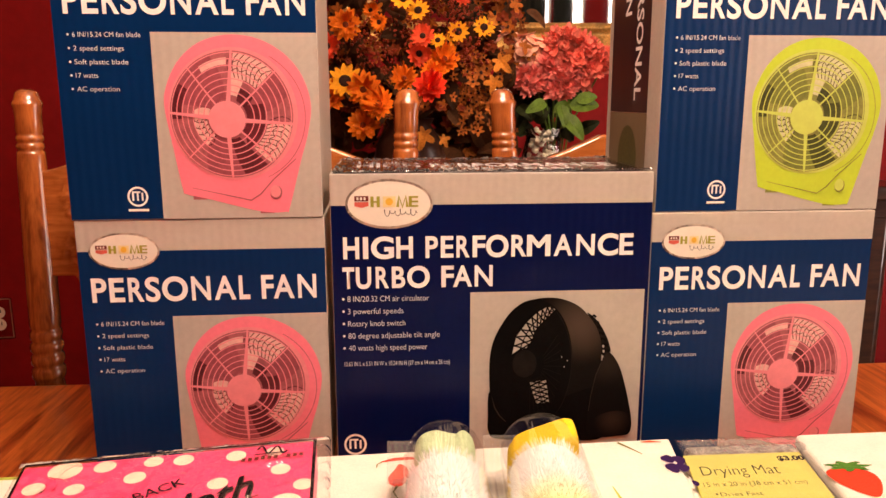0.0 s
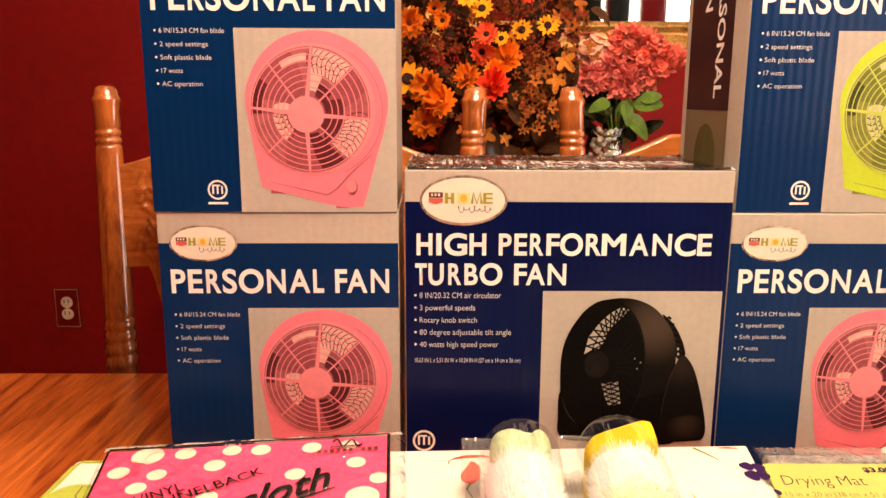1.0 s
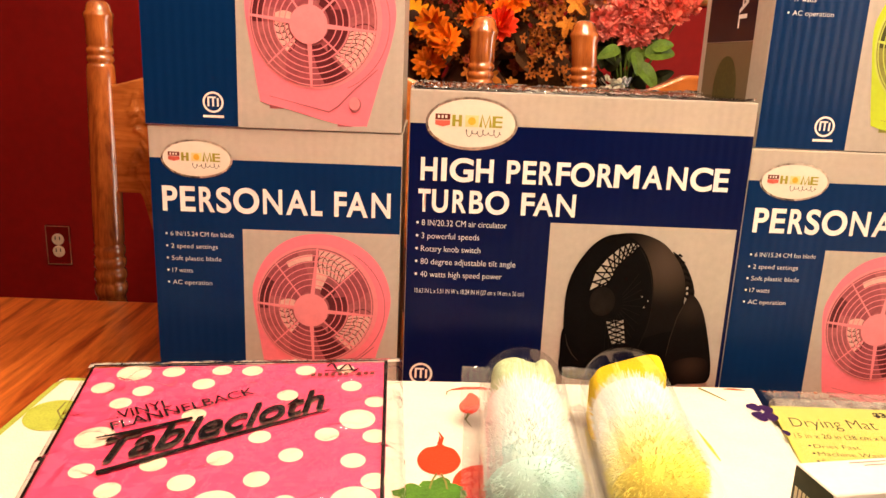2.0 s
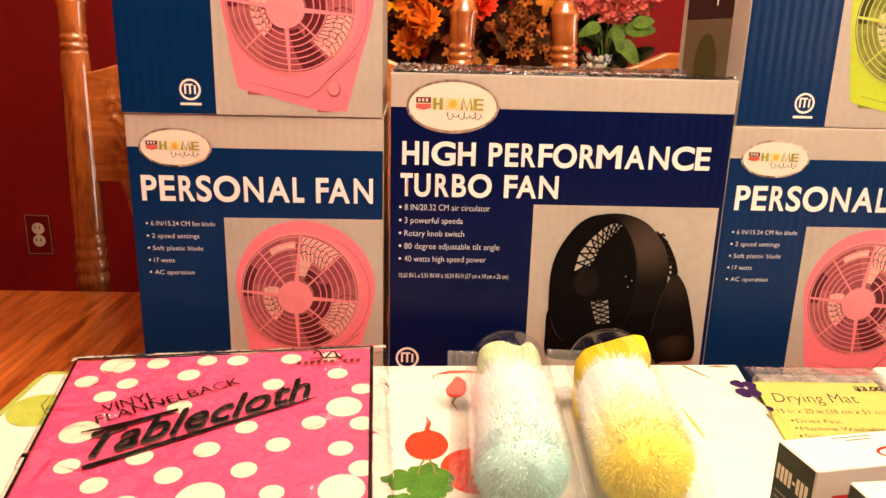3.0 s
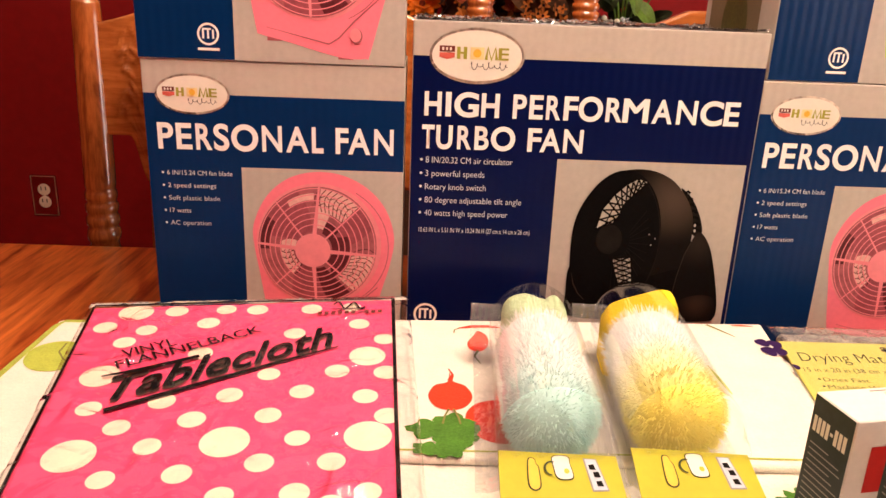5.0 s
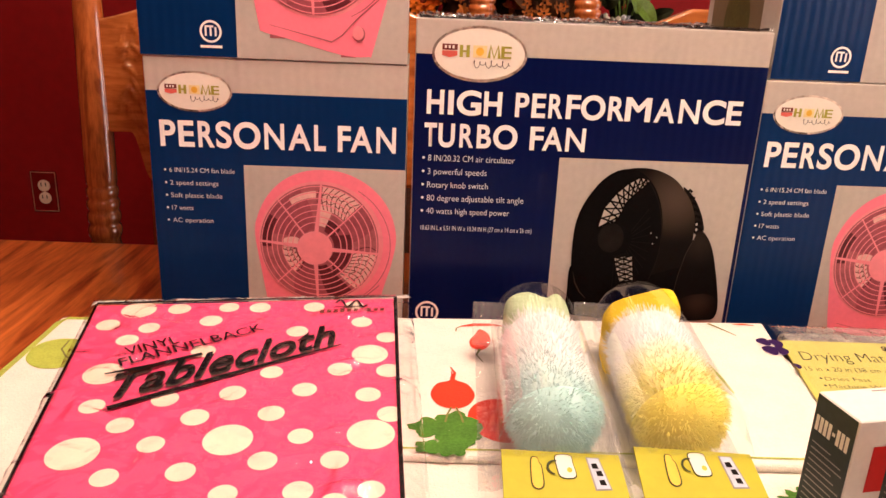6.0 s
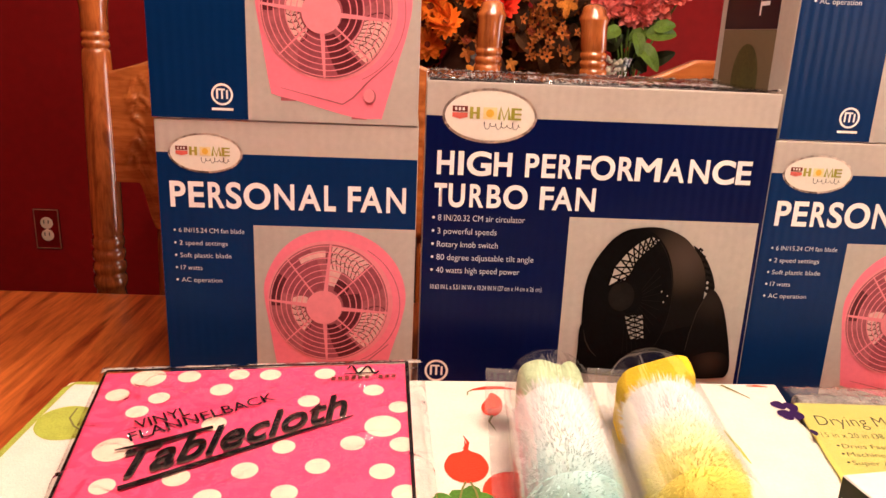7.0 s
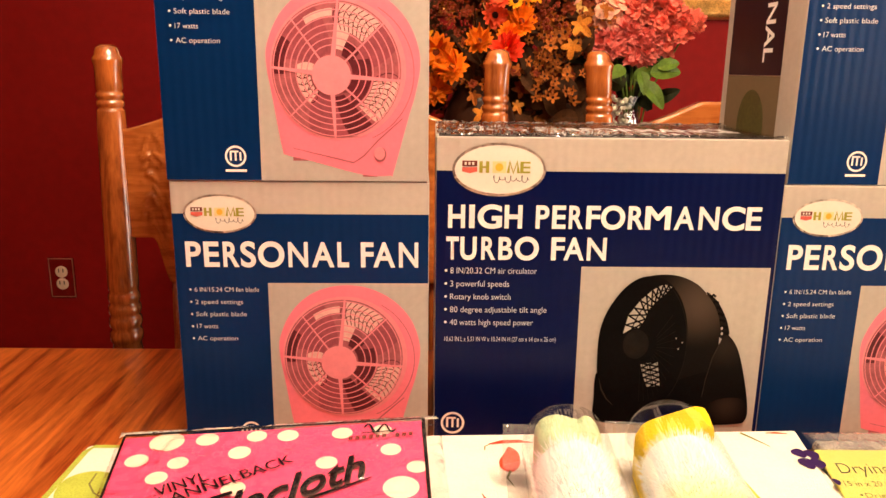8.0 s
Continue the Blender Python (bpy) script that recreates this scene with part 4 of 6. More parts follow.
GAPS = ((((0.1520, 0.1036), (0.1555, 0.1197), (0.1642, 0.1321), (0.1732, 0.1407), (0.1817, 0.1456), (0.1893, 0.1432)), ((0.1639, 0.1087), (0.1690, 0.1165), (0.1708, 0.1240), (0.1760, 0.1305), (0.1815, 0.1360), (0.1880, 0.1412)), 10),
        (((0.1680, 0.0791), (0.1705, 0.0690), (0.1750, 0.0576)), ((0.1818, 0.0809), (0.1838, 0.0690), (0.1852, 0.0590)), 5))
for outer, inner, n in GAPS:
    front_print("gap", flat(list(outer) + list(inner)[::-1]), PHOTO_GREY, turbo, 9, "light showing through the guard")
    for k in range(n + 1):
        for d in (-1.0, 1.0):
            e = min(1, max(0, (k + d) / n))
            front_print("guard_wire", strip((along(outer, k / n), along(inner, e)), 0.0014), FAN_BLACK, turbo, 9.5)
    front_print("guard_wire", strip([tuple((p + q) / 2 for p, q in zip(along(outer, k / 12), along(inner, k / 12))) for k in range(13)], 0.0009), FAN_BLACK, turbo, 9.5)
for k in range(15):
    a = -1.7 + k * 0.155
    front_print("guard_wire", strip(((0.1690 + 0.011 * math.cos(a), 0.0950 + 0.014 * math.sin(a)), (0.1690 + 0.0265 * math.cos(a + 0.12), 0.0935 + 0.048 * math.sin(a + 0.12))), 0.0005), FAN_RIM, turbo, 10)
front_print("fan_hub", oval(0.1630, 0.0955, 0.0105, 0.0125, 30), FAN_RIM, turbo, 11)
for u, v in ((0.1952, 0.1007), (0.2003, 0.0972), (0.1976, 0.0917)):
    front_print("speck", oval(u, v, 0.0005, 0.0007, 8), PHOTO_GREY, turbo, 11)
# the lid: two flaps with a taped seam and the title again
lid = pose(0, 0, 0.2595)
top_print("lid_panel", rect(0.003, 0.003, 0.2675, 0.137), LID, turbo, pose(0, 0, 0.2595 + STEP), "dark printed lid")
top_print("lid_title", words_in("HIGH PERFORMANCE", 0.020, 0.058, 0.255, 0.094, 0.02), INK_WHITE, turbo, pose(0, 0, 0.2595 + 2 * STEP))
top_print("lid_title", words_in("TURBO FAN", 0.087, 0.014, 0.207, 0.048, 0.02), INK_WHITE, turbo, pose(0, 0, 0.2595 + 2 * STEP))
bm = bmesh.new()
prev = None
for i in range(161):
    u = 0.003 + 0.264 * i / 160
    now = []
    for j in range(31):
        v = 0.001 + 0.1385 * j / 30
        edge = math.exp(-min(v, 0.1395 - v) / 0.012)
        h = 0.0012 + 0.0006 * edge + (0.0005 + 0.0009 * edge) * noise.noise(Vector((u * 110, v * 160, 3))) + 0.0004 * noise.noise(Vector((u * 300, v * 220, 8)))
        now.append(bm.verts.new((u, v, 0.2598 + max(0.0003, h))))
    if prev:
        for a in range(30):
            bm.faces.new((prev[a], now[a], now[a + 1], prev[a + 1]))
    prev = now
LID_SPARK = film_material("crumpled_lid_edge", 2.4, (0.98, 0.98, 0.98), 0.0004, 200)
for reach, v0, v1, rise, seed in ((0.2675, -0.0006, 0.0100, 0.0026, 2), (0.150, 0.018, 0.046, 0.0028, 5), (0.110, 0.066, 0.092, 0.0026, 7), (0.2675, 0.122, 0.1392, 0.0030, 9)):
    own = random.Random(seed)
    rb = bmesh.new()
    before = None
    for i in range(131):
        u = 0.0012 + reach * i / 130
        now = []
        for j in range(6):
            lift = 0 if j in (0, 5) else rise * max(0, 0.35 + 0.9 * noise.noise(Vector((u * 45, j * 0.7, seed))) + own.uniform(-0.35, 0.35))
            now.append(rb.verts.new((u, v0 + (v1 - v0) * j / 5 + own.uniform(-0.0006, 0.0006), 0.2604 + lift)))
        if before:
            for j in range(5):
                rb.faces.new((before[j], now[j], now[j + 1])), rb.faces.new((before[j], now[j + 1], before[j + 1]))
        before = now
    part("film_ridge", rb, LID_SPARK, turbo, "crumpled glossy fold of clear film")
part("lid_film", bm, film_material("crinkled_lid_film", 0.8, (0.98, 0.98, 0.98), 0.0006, 160), turbo, "crinkled clear film over the lid", smooth=True)


# ---- goods in front of the cartons ----
CLOTH = 0.808


def slab(corners, z0, z1, bevel, seg=3, bm=None):
    """A rounded slab over four corners (x, y); z1 may be a function of y."""
    top = z1 if callable(z1) else (lambda y: z1)
    own = bmesh.new()
    lo = [own.verts.new((x, y, z0)) for x, y in corners]
    hi = [own.verts.new((x, y, top(y))) for x, y in corners]
    own.faces.new(lo[::-1]), own.faces.new(hi)
    for i in range(4):
        own.faces.new((lo[i], lo[(i + 1) % 4], hi[(i + 1) % 4], hi[i]))
    bmesh.ops.recalc_face_normals(own, faces=own.faces[:])
    bmesh.ops.bevel(own, geom=own.edges[:], offset=bevel, segments=seg, affect="EDGES", profile=0.5)
    if bm is None:
        return own
    merge(bm, own)
    return bm


def folded(parent, mat, corners, z0, z1, layers, bevel=0.0042, jitter=0.0025, seed=1):
    """A cloth folded into several soft layers, each fold a part."""
    rnd = random.Random(seed)
    t = (z1 - z0) / layers
    for k in range(layers):
        j = 0 if k == layers - 1 else 1
        c = [(x + j * rnd.uniform(-jitter, jitter), y + j * rnd.uniform(-jitter, jitter)) for x, y in corners]
        part("fold" if layers > 1 else "cloth", slab(c, z0 + t * k - 0.0002, z0 + t * (k + 1), min(bevel, t * 0.46), 3), mat, parent)


def ragged(cu, cv, ru, rv, teeth, depth, n=72, seed=0):
    rnd = random.Random(seed)
    ph = rnd.uniform(0, 6)
    return [(cu + ru * (1 + depth * math.sin(teeth * a + ph) + 0.4 * depth * math.sin(2.7 * teeth * a)) * math.cos(a),
             cv + rv * (1 + depth * math.sin(teeth * a + ph)) * math.sin(a)) for a in (2 * math.pi * i / n for i in range(n))]


def cloth_print(name, bm, mat, parent, z=CLOTH, layer=1, label=""):
    return top_print(name, bm, mat, parent, Matrix.Translation((0, 0, z + 0.00035 * layer)), label)


# the towel with the vegetable print
veg = thing("vegetable_towel", Matrix(), "white cotton kitchen towel printed with radishes and pansies, folded", "towel", "folded towels")
folded(veg, TOWEL, ((-0.045, -0.242), (0.243, -0.2445), (0.2735, -0.0545), (-0.045, -0.066)), 0.8030, CLOTH, 1, seed=3)
cloth_print("hem_stitch", strip(((-0.04, -0.2365), (0.10, -0.237), (0.241, -0.2385)), 0.0016), TOWEL_GREEN, veg, label="green hem stitch")
cloth_print("radish", flat(smooth_loop(((0.0315, -0.149), (0.0335, -0.160), (0.041, -0.166), (0.0445, -0.179), (0.040, -0.191), (0.031, -0.1955), (0.022, -0.191), (0.0180, -0.179), (0.022, -0.166), (0.0300, -0.161)))), PRINT_RED, veg, label="red radish print")
cloth_print("root", strip(((0.0315, -0.160), (0.0335, -0.152), (0.0310, -0.144)), (0.0035, 0.0018, 0.0006)), PRINT_RED, veg, layer=2)
for k, (cu, cv, ru, rv) in enumerate(((0.018, -0.216, 0.0115, 0.0095), (0.032, -0.210, 0.011, 0.0105), (0.0385, -0.218, 0.008, 0.011), (0.030, -0.230, 0.010, 0.0125), (0.017, -0.236, 0.0075, 0.006), (0.026, -0.243 + 0.004, 0.007, 0.005))):
    cloth_print("leaf", flat(ragged(cu, cv, ru, rv, 5, 0.16, seed=k)), PRINT_GREEN, veg, layer=1 + 0.4 * k, label="dark green leaf print")
bm = strip(((0.030, -0.1955), (0.0275, -0.203), (0.026, -0.212)), 0.0012)
strip(((0.0325, -0.1955), (0.035, -0.204), (0.036, -0.212)), 0.0012, bm)
cloth_print("stem", bm, PRINT_STEM, veg, layer=4)
cloth_print("radish_half", oval(0.0585, -0.2060, 0.0195, 0.0235, 30, None, 0.12), PRINT_RED, veg, layer=0.6, label="half radish print")
cloth_print("pepper", flat(smooth_loop(((0.054, -0.083), (0.060, -0.092), (0.059, -0.108), (0.053, -0.117), (0.0465, -0.113), (0.0455, -0.103), (0.050, -0.092)))), PRINT_RED, veg, label="red pepper print")
cloth_print("pepper_tip", strip(((0.052, -0.116), (0.049, -0.125), (0.0525, -0.136)), (0.0022, 0.0014, 0.0006)), PRINT_STEM, veg, layer=2)
cloth_print("chili", strip(((0.040, -0.079), (0.050, -0.0755), (0.062, -0.0745), (0.072, -0.0765)), (0.0015, 0.0050, 0.0048, 0.0010)), PRINT_RED, veg, label="red chili print")
cloth_print("stalk", strip(((0.0405, -0.080), (0.037, -0.083), (0.0365, -0.0885)), (0.0012, 0.0010, 0.0008)), PRINT_STEM, veg, layer=2)
for k, (cu, cv, ru, rv) in enumerate(((0.2590, -0.0900, 0.0048, 0.0062), (0.2672, -0.0925, 0.0046, 0.0066), (0.2578, -0.1045, 0.0050, 0.0072), (0.2655, -0.1050, 0.0044, 0.0066), (0.2655, -0.1290, 0.0022, 0.0040))):
    cloth_print("pansy", flat(ragged(cu, cv, ru, rv, 3, 0.10, 30, k)), PRINT_PURPLE, veg, layer=1 + 0.4 * k, label="purple pansy print")
cloth_print("stem", strip(((0.229, -0.060), (0.2345, -0.068), (0.2425, -0.081)), (0.0028, 0.0022, 0.0010)), PRINT_STEM, veg)
cloth_print("stem", strip(((0.205, -0.128), (0.206, -0.150), (0.2065, -0.168)), (0.0008, 0.0026, 0.0010)), PRINT_LIME, veg)
cloth_print("chili", strip(((0.248, -0.0605), (0.256, -0.0600), (0.264, -0.0615)), (0.0010, 0.0030, 0.0010)), PRINT_RED, veg)

# a second printed towel under it, showing along its front
under = thing("printed_towel", Matrix(), "white kitchen towel with lettuce and tomato print under another towel", "towel", "folded towels")
folded(under, TOWEL, ((-0.040, -0.400), (0.300, -0.400), (0.268, -0.064), (-0.040, -0.072)), TOP, 0.8028, 4, seed=5)
cloth_print("lettuce", flat(ragged(0.2085, -0.277, 0.019, 0.020, 16, 0.10, 160, 2)), PRINT_GREEN, under, 0.8028, label="frilly green lettuce print")
cloth_print("tomato", oval(0.235, -0.262, 0.017, 0.020, 30), PRINT_RED, under, 0.8028, 2, "red tomato print")
cloth_print("hem_stitch", strip(((0.15, -0.292), (0.20, -0.285), (0.25, -0.283)), 0.003), TOWEL_GREEN, under, 0.8028, 0.5)
cloth_print("leaf", flat(ragged(0.028, -0.285, 0.020, 0.010, 6, 0.14, 60, 5)), PRINT_GREEN, under, 0.8028)

# the lime printed towel at the end
lime = thing("lime_towel", Matrix(), "white kitchen towel with lime green hem and lime print, folded", "towel", "folded towels")
folded(lime, TOWEL, ((-0.243, -0.420), (-0.050, -0.420), (-0.050, -0.080), (-0.245, -0.080)), TOP, CLOTH, 4, seed=8)
cloth_print("hem", strip(((-0.2395, -0.415), (-0.2405, -0.25), (-0.2410, -0.092), (-0.2380, -0.0845), (-0.10, -0.0835)), 0.0042), TOWEL_GREEN, lime, label="lime green hem")
cloth_print("lime_slice", flat(smooth_loop(((-0.238, -0.128), (-0.226, -0.118), (-0.208, -0.122), (-0.196, -0.138), (-0.204, -0.156), (-0.222, -0.160), (-0.236, -0.148)))), PRINT_LIME, lime, label="pale lime print")
cloth_print("lime_vein", strip(((-0.221, -0.121), (-0.220, -0.134), (-0.213, -0.144), (-0.205, -0.150)), 0.0012), PRINT_STEM, lime, layer=2)
cloth_print("lime_slice", oval(-0.221, -0.250, 0.016, 0.022, 26), PRINT_LIME, lime)

# the towel with strawberries beyond the drying mat
berry = thing("strawberry_towel", Matrix(), "white kitchen towel with red strawberry print, folded", "towel", "folded towels")
folded(berry, TOWEL, ((0.338, -0.300), (0.62, -0.300), (0.62, -0.052), (0.380, -0.054)), TOP, CLOTH, 4, seed=9)
cloth_print("strawberry", flat(smooth_loop(((0.367, -0.122), (0.377, -0.114), (0.392, -0.114), (0.402, -0.124), (0.398, -0.140), (0.384, -0.156), (0.371, -0.142)))), PRINT_RED, berry, label="red strawberry print")
cloth_print("berry_leaf", flat(ragged(0.390, -0.112, 0.014, 0.0065, 7, 0.30, 60, 4)), PRINT_GREEN, berry, layer=2, label="green strawberry leaf")
cloth_print("strawberry", oval(0.47, -0.150, 0.016, 0.018, 24), PRINT_RED, berry)

# the wrapped drying mat
mat = thing("drying_mat", Matrix(), "folded drying mat in clear wrap with yellow-green label", "mat")
folded(mat, material("speckled_mat", (0.62, 0.58, 0.50), 0.9, colour2=(0.09, 0.07, 0.10), scale=110, bump=0.002, bump_scale=400), ((0.292, -0.300), (0.3335, -0.300), (0.376, -0.0600), (0.2830, -0.0600)), TOP, 0.8035, 3, seed=12)
part("label", slab(((0.2440, -0.255), (0.3390, -0.255), (0.3695, -0.0805), (0.2755, -0.0800)), 0.8040, 0.8054, 0.0004, 1), LABEL_LIME, mat, "yellow-green printed label")
SLANT = Matrix(((1, 0.19, 0, 0), (-0.01, 1, 0, 0), (0, 0, 1, 0), (0, 0, 0, 1)))


def label_print(name, bm, m, x, y):
    bm.transform(Matrix.Translation((x, y, 0.8057)) @ SLANT)
    return part(name, bm, m, mat)


label_print("label_title", words_at("Drying Mat", 0, 0, 0.0205, 0.0600, -0.012), INK_MOSS, 0.2775, -0.1130)
label_print("label_line", words_at("15 in x 20 in (38 cm x 51 cm)", 0, 0, 0.0092, 0.0770, -0.010), INK_MOSS, 0.2720, -0.1290)
for k, t in enumerate(("Dries Fast", "Machine Washable", "Super Absorbent")):
    bm = words_at(t, 0.004, 0, 0.0076, None, -0.010)
    oval(0.0015, 0.003, 0.0011, 0.0011, 10, bm)
    label_print("label_line", bm, INK_MOSS, 0.2745 - 0.002 * k, -0.1425 - 0.0100 * k)
label_print("price", words_at("$3.00", 0, 0, 0.0100, 0.0215, 0.04), INK_BLACK, 0.3455, -0.0940)
bm = bmesh.new()
prev = None
for i in range(50):
    f = i / 49
    row = []
    for j in range(7):
        g = j / 6
        x = 0.279 + 0.100 * f - 0.034 * (1 - g) + 0.0
        y = -0.052 - 0.21 * (1 - g)
        crumple = 0.0022 * noise.noise(Vector((x * 160, y * 160, 3)))
        row.append(bm.verts.new((x, y, 0.8085 + abs(crumple) - (0.004 if j == 6 else 0))))
    if prev:
        for j in range(6):
            bm.faces.new((prev[j], row[j], row[j + 1], prev[j + 1]))
    prev = row
part("wrap", bm, FILM, mat, "clear plastic wrap", smooth=True)
bm = bmesh.new()
prev = None
for i in range(70):
    f = i / 69
    row = [bm.verts.new((0.2805 + 0.098 * f, y, 0.8062 + h + 0.0022 * noise.noise(Vector((f * 60, y * 400, 1))))) for y, h in ((-0.0785, 0.0), (-0.072, 0.0014), (-0.066, 0.0004), (-0.060, 0.0016), (-0.054, -0.001))]
    if prev:
        for j in range(4):
            bm.faces.new((prev[j], row[j], row[j + 1], prev[j + 1]))
    prev = row
part("wrap_seal", bm, BAG_EDGE, mat, "crinkled seal of the wrap")


# the wrapped polka-dot tablecloth
def pack_z(y):
    return 0.838 + 0.10 * (y + 0.09)


pack = thing("tablecloth_pack", Matrix(), "pink polka-dot vinyl tablecloth folded in clear wrap", "tablecloth")
QUAD = ((-0.160, -0.365), (0.010, -0.365), (-0.0060, -0.0975), (-0.2015, -0.1205))
part("folded_vinyl", slab(QUAD, CLOTH + 0.0005, pack_z, 0.0030, 3), VINYL_PINK, pack)
SLOPE = Matrix(((1, 0, 0, 0), (0, 1, 0, 0), (0, 0.10, 1, 0.838 + 0.009), (0, 0, 0, 1)))


def pack_print(name, bm, m, layer, label=""):
    bm.transform(Matrix.Translation((0, 0, 0.0003 * layer)) @ SLOPE)
    return part(name, bm, m, pack, label)


BIG = ((-0.083, -0.254), (-0.013, -0.247), (-0.153, -0.267), (-0.019, -0.172), (-0.171, -0.127), (-0.165, -0.200), (-0.100, -0.330), (-0.035, -0.335), (-0.150, -0.345))
SMALL = ((-0.052, -0.210), (-0.035, -0.189), (-0.048, -0.250), (-0.063, -0.269), (-0.029, -0.267), (-0.073, -0.194), (-0.104, -0.237), (-0.119, -0.259),
         (-0.027, -0.134), (-0.146, -0.124), (-0.115, -0.120), (-0.095, -0.119), (-0.183, -0.147), (-0.157, -0.149), (-0.122, -0.138), (-0.060, -0.116),
         (-0.165, -0.164), (-0.117, -0.174), (-0.159, -0.230), (-0.139, -0.245), (-0.124, -0.222), (-0.132, -0.283), (-0.099, -0.278), (-0.043, -0.289),
         (-0.010, -0.287), (-0.090, -0.215), (-0.026, -0.296), (-0.010, -0.152), (-0.007, -0.189), (-0.076, -0.292), (-0.066, -0.148), (-0.004, -0.230), (-0.034, -0.112), (-0.017, -0.213), (-0.066, -0.232),
         (-0.060, -0.312), (-0.125, -0.312), (-0.012, -0.312), (-0.078, -0.345), (-0.118, -0.350), (-0.010, -0.350))
for k, (x, y) in enumerate(BIG):
    r = 0.0122 if k < 3 or k > 5 else 0.0108
    pack_print("polka_dot", oval(x, y, r, r * 0.97, 30, None, 0.2), VINYL_DOT, 1)
for k, (x, y) in enumerate(SMALL):
    r = 0.0068 + 0.0004 * math.sin(k * 2.3)
    pack_print("polka_dot", oval(x, y, r, r * 0.95, 22, None, 0.2), VINYL_DOT, 1)
pack_print("black_edge", strip(((-0.1600, -0.362), (-0.1790, -0.250), (-0.2000, -0.1215)), (0.0016, 0.0016, 0.0016)), INK_BLACK, 2, "black inner edge")
pack_print("black_edge", strip(((-0.2000, -0.1210), (-0.10, -0.1090), (-0.0065, -0.0985)), 0.0024), INK_BLACK, 3, "black inner edge")
pack_print("black_edge", strip(((-0.0070, -0.0985), (0.0005, -0.230), (0.0090, -0.362)), (0.0024, 0.0020, 0.0024)), INK_BLACK, 4, "black inner edge")


def slanted(text, x, y, length, height, turn, bold, shear=0.0):
    bm = words_in(text, 0, -height / 2, length, height / 2, bold, shear)
    bm.transform(pose(x, y, 0, 0, 0, turn))
    return bm


pack_print("lettering", slanted("VINYL", -0.1605, -0.1790, 0.0300, 0.0098, 32, 0.006), INK_BLACK, 5)
pack_print("lettering", slanted("FLANNELBACK", -0.1600, -0.1905, 0.0850, 0.0090, 32, 0.006), INK_BLACK, 5)
pack_print("letter_shadow", slanted("Tablecloth", -0.1553, -0.2164, 0.1310, 0.0230, 29.3, 0.014, 0.60), INK_TAUPE, 4.3, "grey shadow of the lettering")
pack_print("lettering", slanted("Tablecloth", -0.1560, -0.2150, 0.1310, 0.0230, 29.3, 0.014, 0.60), INK_BLACK, 6, "bold black slanted lettering")
pack_print("underline", strip(((-0.1500, -0.2330), (-0.110, -0.2080), (-0.0680, -0.1820), (-0.0370, -0.1640)), (0.0040, 0.0036, 0.0026, 0.0012)), INK_BLACK, 5)
pack_print("flourish", strip(((-0.1630, -0.2030), (-0.140, -0.1935), (-0.116, -0.1795)), (0.0014, 0.0044, 0.0030)), INK_BLACK, 7)
bm = strip([(-0.046 + 0.021 * i / 20, -0.1115 + 0.0045 * math.sin(i * 0.62)) for i in range(21)], 0.0014)
strip(((-0.047, -0.1175), (-0.026, -0.1145)), 0.0012, bm)
pack_print("maker_mark", bm, INK_BLACK, 5)
bm = bmesh.new()
for k in range(10):
    if k != 6:
        u = -0.055 + 0.0043 * k
        rect(u, -0.1255 + 0.0006 * k, u + 0.0028, -0.1215 + 0.0006 * k, bm)
pack_print("maker_bars", bm, INK_BROWN, 5)
# the wrap, wider than the cloth along its sides
bm = bmesh.new()
prev = None
NI, NJ = 100, 110
crease = random.Random(4)
CREASES = [(crease.choice((-0.165, -0.150, -0.014, -0.022, -0.035)) + crease.uniform(-0.02, 0.014), crease.uniform(-0.32, -0.12), crease.uniform(-0.7, 0.7) if k % 3 else crease.uniform(0, 3.1), crease.uniform(0.004, 0.014), crease.uniform(0.0018, 0.0042)) for k in range(34)]
for i in range(NI + 1):
    f = i / NI
    row = []
    for j in range(NJ + 1):
        g = j / NJ
        a = Vector(QUAD[0]).lerp(Vector(QUAD[1]), f) + Vector((-0.004 + 0.016 * f, 0))
        b = Vector(QUAD[3]).lerp(Vector(QUAD[2]), f) + Vector((-0.004 + 0.014 * f, 0.004))
        p = a.lerp(b, g)
        e = min(f, 1 - f, 1 - g)
        h = 0.0024 + 0.0016 * noise.noise(Vector((p.x * 70, p.y * 55, 7))) + 0.0012 * noise.noise(Vector((p.x * 190, p.y * 60, 2)))
        if e < 0.03:
            h += 0.0025 * noise.noise(Vector((p.x * 240, p.y * 240, 4))) - 0.003 * (1 - e / 0.03)
        for cx, cy, ca, cl, ch in CREASES:
            du, dv = (p.x - cx) * math.cos(ca) + (p.y - cy) * math.sin(ca), (p.y - cy) * math.cos(ca) - (p.x - cx) * math.sin(ca)
            h += ch * math.exp(-(dv / 0.0020) ** 2 - (du / cl) ** 2)
        row.append(bm.verts.new((p.x, p.y, pack_z(p.y) + max(h, 0.0016) - (0.004 if e < 0.005 else 0))))
    if prev:
        for j in range(NJ):
            bm.faces.new((prev[j], row[j], row[j + 1], prev[j + 1]))
    prev = row
part("wrap", bm, film_material("wrinkled_wrap", 1.5, (0.985, 0.985, 0.985), 0.0045, 38), pack, "clear wrinkled plastic wrap", smooth=True)


